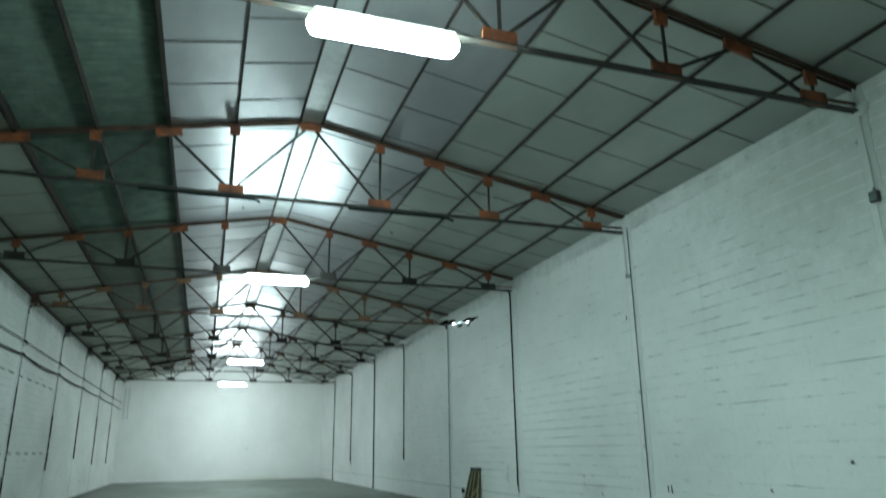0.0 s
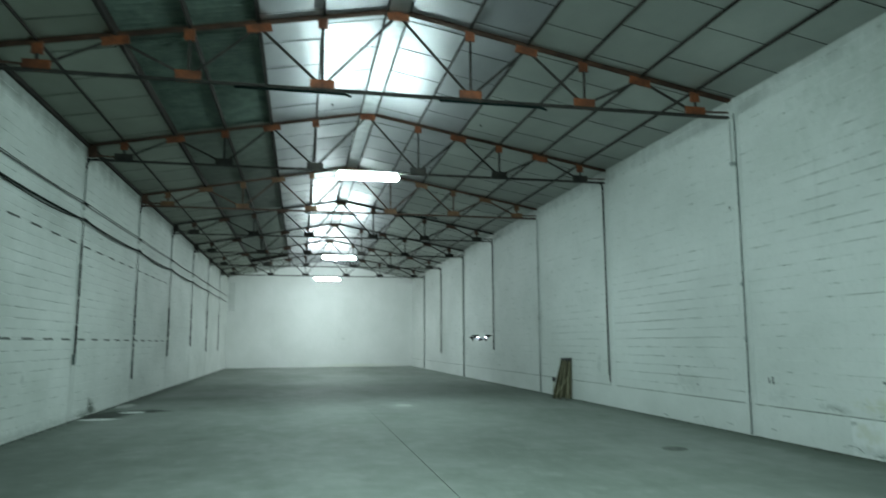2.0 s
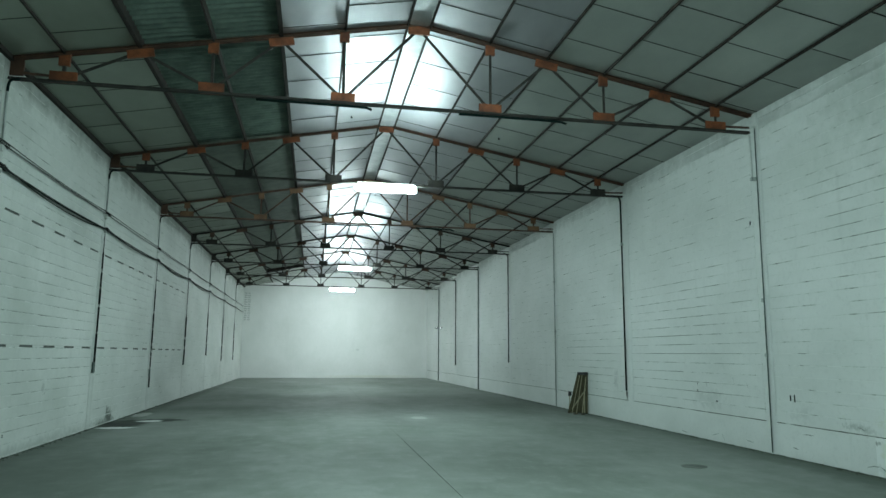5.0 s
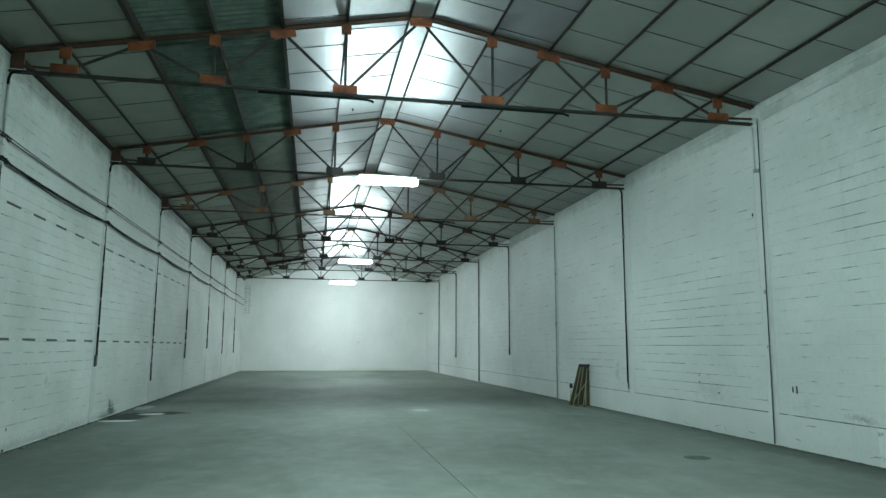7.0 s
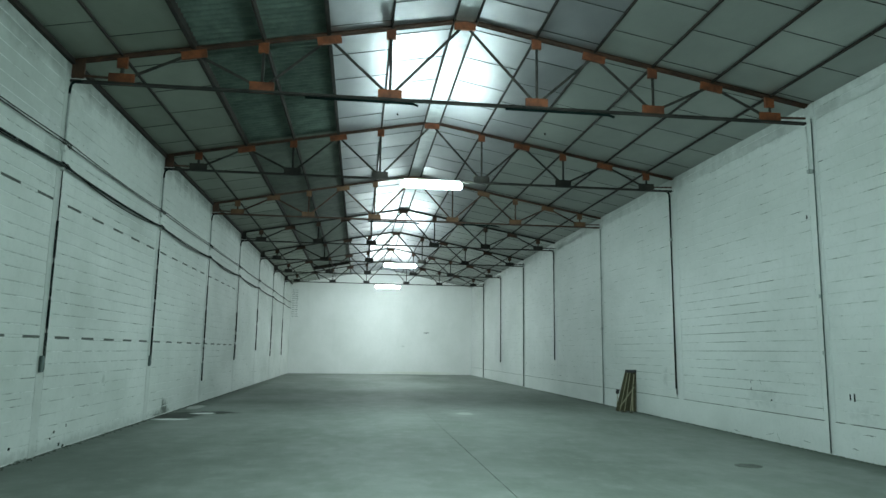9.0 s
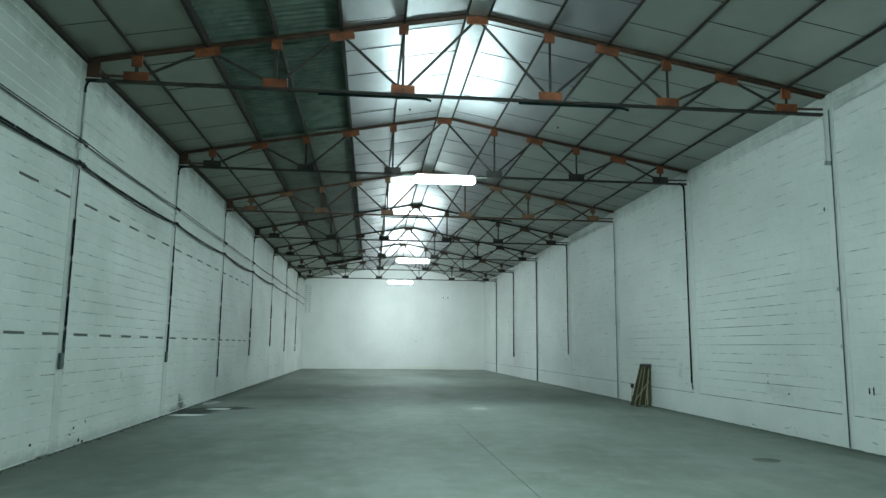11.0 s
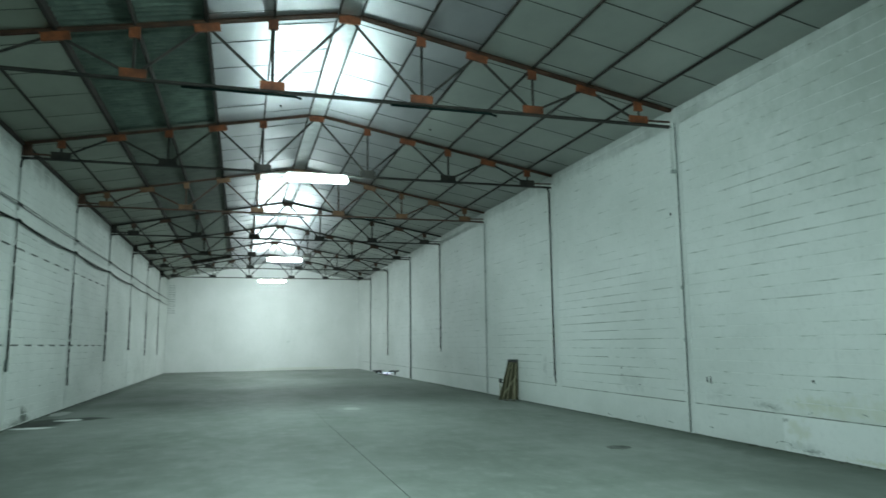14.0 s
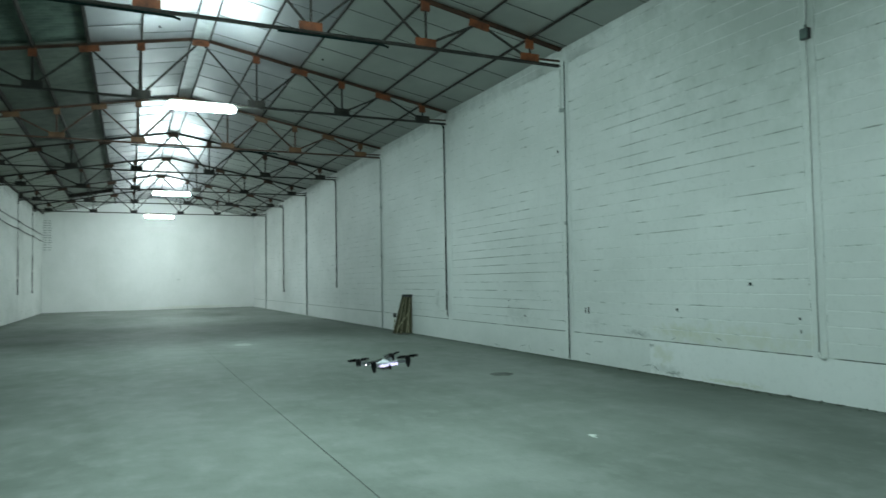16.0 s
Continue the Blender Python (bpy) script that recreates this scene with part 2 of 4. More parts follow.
    for centre, radius, tint, amount in patches + strips + spills_and_sheen:
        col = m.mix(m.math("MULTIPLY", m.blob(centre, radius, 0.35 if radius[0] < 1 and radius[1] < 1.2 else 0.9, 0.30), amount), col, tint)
    m.colour(col)
    m.rough(m.ramp(mid, [(0.3, (0.62,) * 3), (0.7, (0.85,) * 3)]))
    m.bump(m.math("ADD", fine, m.math("MULTIPLY", mid, 2.0)), 0.15, 0.004)
    return m.mat


def crack_filler():
    """Grime in a joint, broken by patches of old filler."""
    m = Nodes("grimy_crack", 0.9, 0, 0.2)
    n = m.noise(m.world(), 3.5, 5, 0.75)
    m.colour(m.ramp(n, [(0.43, (0.08, 0.09, 0.08)), (0.53, (0.25, 0.28, 0.25)), (0.62, (0.62, 0.65, 0.62))]))
    m.bump(m.noise(m.world(), 60, 3), 0.4, 0.003)
    return m.mat


def floor_filler():
    m = Nodes("floor_joint_filler", 0.9, 0, 0.2)
    n = m.noise(m.world(), 4.0, 5, 0.75)
    m.colour(m.ramp(n, [(0.40, (0.06, 0.07, 0.06)), (0.62, (0.20, 0.22, 0.20))]))
    m.bump(m.noise(m.world(), 60, 3), 0.4, 0.003)
    return m.mat


def steel(name, a, b, rough=0.6, metal=0.15):
    """Painted and rusting steel: two tones in patches with speckle."""
    m = Nodes(name, rough, metal, 0.4)
    n = m.noise(m.world(), 3.0, 5, 0.65)
    f = m.noise(m.world(), 40, 4, 0.7)
    col = m.ramp(n, [(0.38, a), (0.62, b)])
    col = m.mix(m.math("MULTIPLY", m.ramp(f, [(0.5, (0, 0, 0)), (0.8, (1, 1, 1))]), 0.5), col, tuple(c * 0.5 for c in a))
    m.colour(col)
    m.bump(f, 0.3, 0.002)
    return m.mat


def ceiling_panel(name, low, high, metal, rough):
    """Dulled foil facing: clouded at two scales, each panel a little different."""
    m = Nodes(name, 0.36, metal, 0.5)
    n = m.noise(m.world(1, 0.6, 1), 1.1, 5, 0.6)
    col = m.ramp(n, [(0.3, low), (0.7, high)])
    col = m.mix(m.math("MULTIPLY", m.noise(m.world(), 25, 4, 0.7), 0.25), col, tuple(c * 0.75 for c in low))
    isl = m.g.outputs["Random Per Island"]
    col = m.mix(m.math("MULTIPLY", isl, 0.45), col, tuple(c * 0.78 for c in low))
    m.colour(col)
    m.rough(m.math("ADD", m.math("MULTIPLY", m.noise(m.world(1, 0.5, 1), 2.2, 4), 0.25), m.math("ADD", m.math("MULTIPLY", isl, 0.14), rough)))
    m.bump(m.noise(m.world(1, 0.35, 1), 2.5, 4, 0.5), 0.25, 0.02)
    return m.mat


def plain(name, col, rough=0.5, metal=0.0, grain=30.0, vary=0.25):
    m = Nodes(name, rough, metal, 0.5)
    n = m.noise(m.local(), grain, 4, 0.65)
    w = m.noise(m.local(), grain * 0.12, 3)
    s = m.math("ADD", m.math("MULTIPLY", n, 0.5), m.math("MULTIPLY", w, 0.5))
    m.colour(m.ramp(s, [(0.3, tuple(c * (1 - vary) for c in col)), (0.7, tuple(min(1, c * (1 + vary)) for c in col))]))
    m.bump(n, 0.15, 0.002)
    return m.mat


def wood(name, a, b):
    m = Nodes(name, 0.75, 0, 0.3)
    v = m.local(14, 14, 1.2)
    n = m.noise(v, 2.2, 6, 0.65)
    k = m.noise(m.local(3, 3, 3), 1.5, 3)
    col = m.ramp(n, [(0.3, a), (0.7, b)])
    col = m.mix(m.math("MULTIPLY", k, 0.5), col, tuple(c * 0.55 for c in a))
    col = m.mix(m.math("MULTIPLY", m.i.outputs["Random"], 0.35), col, tuple(c * 0.6 for c in a))
    m.colour(col)
    m.bump(n, 0.4, 0.003)
    return m.mat


def glow(name, col, strength):
    m = Nodes(name, 0.4)
    m.colour(col)
    m.b.inputs["Emission Color"].default_value = (*col, 1)
    m.b.inputs["Emission Strength"].default_value = strength
    return m.mat


MORTAR = mortar()
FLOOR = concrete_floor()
CRACK = crack_filler()
FLOOR_JOINT = floor_filler()
RUST = steel("orange_primer_steel", (0.115, 0.038, 0.019), (0.29, 0.090, 0.036))
PALE_RUST = steel("faded_orange_steel", (0.13, 0.066, 0.036), (0.215, 0.115, 0.062))
BROWN = steel("brown_primer_steel", (0.052, 0.030, 0.021), (0.10, 0.050, 0.032))
DARK_STEEL = steel("dark_steel", (0.022, 0.022, 0.02), (0.05, 0.044, 0.038), 0.7, 0.1)
PURLIN = steel("purlin_steel", (0.012, 0.010, 0.008), (0.028, 0.020, 0.015), 0.85, 0.0)
RIDGE = steel("galvanised_flashing", (0.36, 0.37, 0.38), (0.47, 0.48, 0.49), 0.45, 0.7)
# ridge rows tinted bluer: the tone of their brighter lighting put into the colour
PANEL = ceiling_panel("foil_panel", (0.34, 0.34, 0.36), (0.45, 0.445, 0.465), 0.86, 0.25)
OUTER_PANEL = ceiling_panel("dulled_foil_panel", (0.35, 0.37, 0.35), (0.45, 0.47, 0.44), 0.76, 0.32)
# west outer rows: darker and greener than the other foil
DULL_PANEL = ceiling_panel("dark_green_foil_panel", (0.26, 0.29, 0.245), (0.345, 0.375, 0.325), 0.72, 0.30)
SHEET = steel("green_fibre_sheet", (0.068, 0.098, 0.080), (0.112, 0.152, 0.128), 0.6, 0.0)
SEAM_LINE = steel("grey_seam_tape", (0.035, 0.036, 0.033), (0.065, 0.066, 0.06), 0.85, 0.0)
GREEN_FLAT = steel("green_flat_sheet", (0.062, 0.080, 0.062), (0.10, 0.124, 0.10), 0.6, 0.0)
ROOF_TOP = plain("roof_sheet", (0.05, 0.055, 0.05), 0.8, 0, 6)
BLACK_PIPE = plain("black_conduit", (0.003, 0.012, 0.011), 0.9, 0, 20)
BLACK_PIPE.node_tree.nodes["Principled BSDF"].inputs["Specular IOR Level"].default_value = 0.15


def chipped_pipe():
    """Black conduit with flakes of wall paint left on it."""
    m = Nodes("chipped_black_conduit", 0.85, 0, 0.2)
    n = m.noise(m.world(3, 3, 1), 4.5, 5, 0.7)
    m.colour(m.ramp(n, [(0.58, (0.004, 0.009, 0.008)), (0.65, (0.22, 0.25, 0.23)), (0.72, (0.6, 0.63, 0.6))]))
    m.bump(n, 0.4, 0.003)
    return m.mat


CHIPPED = chipped_pipe()
GREY_PIPE = plain("grey_conduit", (0.24, 0.27, 0.26), 0.5, 0, 20)
GREY_DARK = plain("dark_grey_conduit", (0.075, 0.112, 0.102), 0.6, 0, 6, 0.6)
GREY_MID = plain("scuffed_grey_conduit", (0.36, 0.39, 0.38), 0.6, 0, 5, 0.5)
PALE_PIPE = plain("painted_conduit", (0.70, 0.72, 0.70), 0.5, 0, 20)
SLOT_SHADE = plain("slot_shade", (0.10, 0.11, 0.10), 0.9, 0, 12, 0.4)
JOINT = plain("grimy_joint", (0.16, 0.18, 0.165), 0.9, 0, 8, 0.5)
SCRAPE = plain("scraped_grey_plaster", (0.33, 0.36, 0.34), 0.9, 0, 12, 0.45)
DIRT = plain("dark_floor_dirt", (0.055, 0.065, 0.05), 0.95, 0, 20, 0.5)
CABLE = plain("black_cable", (0.008, 0.011, 0.010), 0.8, 0, 15)
CABLE.node_tree.nodes["Principled BSDF"].inputs["Specular IOR Level"].default_value = 0.2
PORCELAIN = plain("white_porcelain", (0.55, 0.57, 0.55), 0.35, 0, 10, 0.25)
HOUSING = plain("white_lamp_housing", (0.7, 0.72, 0.71), 0.45, 0, 10, 0.06)
TUBES = [glow("lit_diffuser", col, power) for power, col in LAMPS]
WOOD_DARK = wood("weathered_dark_wood", (0.062, 0.056, 0.032), (0.155, 0.138, 0.082))
WOOD_PALE = wood("weathered_pale_wood", (0.36, 0.33, 0.21), (0.52, 0.48, 0.34))
IRON = steel("cast_iron", (0.10, 0.11, 0.10), (0.17, 0.185, 0.17), 0.75, 0.2)
SHELL = plain("white_drone_shell", (0.68, 0.70, 0.76), 0.3, 0, 40, 0.05)
BLADE = plain("matt_black_blade", (0.010, 0.010, 0.012), 0.95, 0, 40)
BLADE.node_tree.nodes["Principled BSDF"].inputs["Specular IOR Level"].default_value = 0.1
BLACK_PLASTIC = plain("black_plastic", (0.015, 0.015, 0.017), 0.4, 0, 40)
LED_WHITE = glow("white_led", (0.85, 0.88, 1.0), 30.0)
LED_VIOLET = glow("violet_led", (0.72, 0.68, 1.0), 2.5)


# ---- mesh helpers ----
def mesh_object(name, bm, material, parent=None, label=""):
    me = bpy.data.meshes.new(name)
    bmesh.ops.recalc_face_normals(bm, faces=bm.faces)
    bm.to_mesh(me)
    bm.free()
    me.materials.append(material)
    ob = new(name, me)
    if parent:
        ob.parent = parent
    if label:
        ob["label"] = label
    return ob


def part(name, bm, material, parent, label=""):
    return mesh_object(name, bm, material, parent, label)


def thing(name, m=None, **tags):
    ob = new(name)
    ob.empty_display_size = 0.1
    if m:
        ob.matrix_basis = m
    return tagged(ob, **tags)


def add_box(bm, x0, x1, y0, y1, z0, z1, m=None, bevel=0.0):
    vs = bmesh.ops.create_cube(bm, size=1)["verts"]
    for v in vs:
        v.co = Vector(((x0 + x1) / 2 + v.co.x * (x1 - x0), (y0 + y1) / 2 + v.co.y * (y1 - y0), (z0 + z1) / 2 + v.co.z * (z1 - z0)))
    if bevel:
        es = list({e for v in vs for e in v.link_edges})
        out = bmesh.ops.bevel(bm, geom=es, offset=bevel, segments=2, affect="EDGES", profile=0.6)
        vs = list({v for f in out["faces"] for v in f.verts} | {v for v in vs if v.is_valid})
    if m:
        for v in vs:
            v.co = m @ v.co
    return bm


def box(x0, x1, y0, y1, z0, z1, m=None, bevel=0.0):
    return add_box(bmesh.new(), x0, x1, y0, y1, z0, z1, m, bevel)


def add_bar(bm, a, b, wide, deep, bevel=0.0):
    """A bar from a to b: wide across in its plane, deep along y (or x for a bar along y)."""
    a, b = Vector(a), Vector(b)
    d = b - a
    z = d.normalized()
    y = Vector((0, 1, 0)) if abs(z.y) < 0.9 else Vector((1, 0, 0))
    x = y.cross(z).normalized()
    y = z.cross(x)
    m = Matrix((x, y, z)).transposed().to_4x4()
    m.translation = (a + b) / 2
    return add_box(bm, -wide / 2, wide / 2, -deep / 2, deep / 2, -d.length / 2, d.length / 2, m, bevel)


def add_tube(bm, pts, r, n=8):
    """A round pipe along points."""
    pts = [Vector(p) for p in pts]
    rings = []
    for k, p in enumerate(pts):
        d = (pts[min(k + 1, len(pts) - 1)] - pts[max(k - 1, 0)]).normalized()
        u = d.cross(Vector((0, 0, 1)))
        u = u.normalized() if u.length > 1e-3 else Vector((1, 0, 0))
        w = d.cross(u)
        rings.append([bm.verts.new(p + r * (u * math.cos(2 * math.pi * j / n) + w * math.sin(2 * math.pi * j / n))) for j in range(n)])
    for a, b in zip(rings, rings[1:]):
        for j in range(n):
            f = bm.faces.new((a[j], a[(j + 1) % n], b[(j + 1) % n], b[j]))
            f.smooth = True
    bm.faces.new(rings[0][::-1])
    bm.faces.new(rings[-1])
    return bm


def tube(pts, r, n=8):
    return add_tube(bmesh.new(), pts, r, n)


def disc(r, h, n=24, m=None, r2=None):
    bm = bmesh.new()
    vs = bmesh.ops.create_cone(bm, cap_ends=True, segments=n, radius1=r, radius2=r if r2 is None else r2, depth=h)["verts"]
    if m:
        for v in vs:
            v.co = m @ v.co
    return bm


# ---- the shell of the hall ----
floor = tagged(mesh_object("floor", box(XL - 0.3, XR + 0.3, YB, YE + 0.3, -0.30, -0.006), FLOOR_JOINT), "grey concrete slab floor with stains and a straight joint", "floor", kind="structure")
JX = 1.89
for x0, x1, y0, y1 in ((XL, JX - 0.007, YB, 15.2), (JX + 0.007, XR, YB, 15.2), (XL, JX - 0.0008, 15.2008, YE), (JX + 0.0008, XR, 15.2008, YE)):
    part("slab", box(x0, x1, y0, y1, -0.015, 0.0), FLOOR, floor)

TOP = roof_z(XR) + 0.02
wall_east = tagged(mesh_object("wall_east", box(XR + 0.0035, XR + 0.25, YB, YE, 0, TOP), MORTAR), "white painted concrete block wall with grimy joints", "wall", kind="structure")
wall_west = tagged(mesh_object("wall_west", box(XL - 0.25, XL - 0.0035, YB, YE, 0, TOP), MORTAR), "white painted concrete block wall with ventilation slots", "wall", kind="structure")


def gable(y0, y1):
    bm = bmesh.new()
    out = [(XL - 0.25, 0), (XR + 0.25, 0), (XR + 0.25, TOP), (XM, ZR + 0.02), (XL - 0.25, TOP)]
    a = [bm.verts.new((x, y0, z)) for x, z in out]
    b = [bm.verts.new((x, y1, z)) for x, z in out]
    bm.faces.new(a)
    bm.faces.new(b[::-1])
    for k in range(5):
        bm.faces.new((a[k], a[(k + 1) % 5], b[(k + 1) % 5], b[k]))
    return bm


wall_north = tagged(mesh_object("wall_north", gable(YE, YE + 0.25), END_PAINT), "plain white painted gable end wall", "wall", kind="structure")
wall_south = tagged(mesh_object("wall_south", gable(YB - 0.25, YB), PLASTER), "plain white painted gable wall", "wall", kind="structure")

# roof above the panels, and the panels
bm = bmesh.new()
for s in (-1, 1):
    x1 = XM + s * (HALF + 0.3)
    q = [(XM, YB - 0.25), (x1, YB - 0.25), (x1, YE + 0.25), (XM, YE + 0.25)]
    lo = [bm.verts.new((x, y, roof_z(x) + 0.30)) for x, y in q]
    hi = [bm.verts.new((x, y, roof_z(x) + 0.36)) for x, y in q]
    bm.faces.new(lo)
    bm.faces.new(hi[::-1])
    for k in range(4):
        bm.faces.new((lo[k], lo[(k + 1) % 4], hi[(k + 1) % 4], hi[k]))
tagged(mesh_object("roof", bm, ROOF_TOP), "dark sheet roof over the hall", "roof", kind="structure")

LINES = [0.20, 1.29, 2.37, 3.46, 4.60, 5.72]      # purlins, metres out from the ridge
STRIP = (2.37, 4.60)                                # uncovered fibre sheets on the west slope
STRIP_END = 42.8
STRIP_FLAT = 16.9                                   # from here on the sheets are flat
SEAM = 1.167
# where one cross seam lies, row by row out from the ridge: the rows are staggered by half a panel
SEAM_AT = {1: (10.38, 9.79, 10.37, 9.79, 10.36, 9.90), -1: (10.40, 9.83, 10.38, 9.79, 10.58, 10.07)}


def ceiling_panels():
    rng = random.Random(4)
    bm = bmesh.new()
    for s in (-1, 1):
        edges = LINES + [REACH[s]]
        for row, (a, b) in enumerate(zip(edges, edges[1:])):
            start = SEAM_AT[s][row] - 18 * SEAM
            k = 0
            while True:
                y0 = start + k * SEAM
                y1 = y0 + SEAM
                k += 1
                if y0 > YE:
                    break
                y0, y1 = max(y0, YB), min(y1, YE)
                if y1 - y0 < 0.05:
                    continue
                if s < 0 and STRIP[0] - 0.01 <= a < STRIP[1] - 0.01 and y0 < STRIP_END:
                    continue
                xa, xb = XM + s * (a + 0.004), XM + s * (b - 0.004)
                dz = [rng.uniform(-0.003, 0.003) for _ in range(4)]
                q = [(xa, y0 + 0.005), (xb, y0 + 0.005), (xb, y1 - 0.005), (xa, y1 - 0.005)]
                lo = [bm.verts.new((x, y, roof_z(x) + d)) for (x, y), d in zip(q, dz)]
                hi = [bm.verts.new((x, y, roof_z(x) + 0.03)) for x, y in q]
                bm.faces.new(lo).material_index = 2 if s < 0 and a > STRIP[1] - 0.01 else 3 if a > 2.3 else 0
                bm.faces.new(hi[::-1])
                for j in range(4):
                    bm.faces.new((lo[j], lo[(j + 1) % 4], hi[(j + 1) % 4], hi[j]))
                w = rng.uniform(0.006, 0.010)
                seam = [(xa, y0 - w), (xb, y0 - w), (xb, y0 + w), (xa, y0 + w)]
                lo = [bm.verts.new((x, y, roof_z(x) - 0.007)) for x, y in seam]
                hi = [bm.verts.new((x, y, roof_z(x) + 0.02)) for x, y in seam]
                for f in [bm.faces.new(lo), bm.faces.new(hi[::-1])] + [bm.faces.new((lo[j], lo[(j + 1) % 4], hi[(j + 1) % 4], hi[j])) for j in range(4)]:
                    f.material_index = 1
    return bm


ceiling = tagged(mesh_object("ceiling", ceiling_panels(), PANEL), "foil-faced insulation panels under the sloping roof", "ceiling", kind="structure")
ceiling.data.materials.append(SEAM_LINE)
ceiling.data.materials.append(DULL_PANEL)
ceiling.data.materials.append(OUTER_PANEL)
bm = box(XL + 0.002, XL + 0.07, YB, YE, roof_z(XL) - 0.07, roof_z(XL) + 0.02)
tagged(mesh_object("eave_trim", bm, PURLIN), "dark brown trim between wall top and ceiling", "trim", kind="structure")


def corrugated():
    """Corrugated sheets with ribs down the slope, set above the panel plane."""
    bm = bmesh.new()
    rows = []
    n = 8
    pitch = 0.16
    steps = int((STRIP_FLAT + 2.0) / pitch * n)
    for k in range(steps + 1):
        y = -2.0 + k * pitch / n
        up = 0.028 * math.sin(2 * math.pi * k / n) + 0.14
        rows.append([bm.verts.new((XM - r, y, roof_z(XM - r) + up)) for r in (STRIP[0], (STRIP[0] + STRIP[1]) / 2, STRIP[1])])
    for a, b in zip(rows, rows[1:]):
        for j in (0, 1):
            f = bm.faces.new((a[j], a[j + 1], b[j + 1], b[j]))
            f.smooth = True
    return bm


strip = tagged(mesh_object("roof_light_strip", corrugated(), SHEET), "dark green corrugated fibre sheets, unlit", "roof light", kind="structure")
rng = random.Random(12)
for a, b in ((STRIP[0], 3.46), (3.46, STRIP[1])):
    y = STRIP_FLAT
    while y < STRIP_END - 0.1:
        y1 = min(y + SEAM, STRIP_END)
        bm = bmesh.new()
        q = [(XM - a, y + 0.006), (XM - b, y + 0.006), (XM - b, y1 - 0.006), (XM - a, y1 - 0.006)]
        lo = [bm.verts.new((x, v, roof_z(x) + 0.12 + rng.uniform(-0.004, 0.004))) for x, v in q]
        hi = [bm.verts.new((x, v, roof_z(x) + 0.15)) for x, v in q]
        bm.faces.new(lo)
        bm.faces.new(hi[::-1])
        for j in range(4):
            bm.faces.new((lo[j], lo[(j + 1) % 4], hi[(j + 1) % 4], hi[j]))
        part("flat_sheet", bm, GREEN_FLAT, strip)
        y = y1
for r in STRIP:
    bm = bmesh.new()
    add_box(bm, XM - r - 0.02, XM - r + 0.02, -2.0, STRIP_END, roof_z(XM - r) - 0.05, roof_z(XM - r) + 0.22)
    part("upstand", bm, PURLIN, strip)
bm = bmesh.new()
add_bar(bm, (XM - STRIP[0], STRIP_END, roof_z(XM - STRIP[0]) + 0.06), (XM - STRIP[1], STRIP_END, roof_z(XM - STRIP[1]) + 0.06), 0.24, 0.04)
part("end_board", bm, PURLIN, strip)


def purlins():
    for s in (-1, 1):
        for r in LINES:
            x = XM + s * r
            w = 0.07 if (s < 0 and r in STRIP) else 0.034
            z = roof_z(x)
            top = z + 0.11 if s < 0 and STRIP[0] < r < STRIP[1] else z - 0.002     # full depth where the sheets lie bare
            ob = mesh_object("purlin", box(x - w / 2, x + w / 2, YB, YE, z - 0.04, top), PURLIN)
            tagged(ob, "dark steel purlin along the roof slope", "purlin", "roof purlins")


purlins()
tagged(mesh_object("ridge_flashing", box(XM - 0.182, XM + 0.182, YB, YE, ZR - 0.046, ZR - 0.038), RIDGE), "pale galvanised flashing strip along the ridge", "flashing", kind="structure")


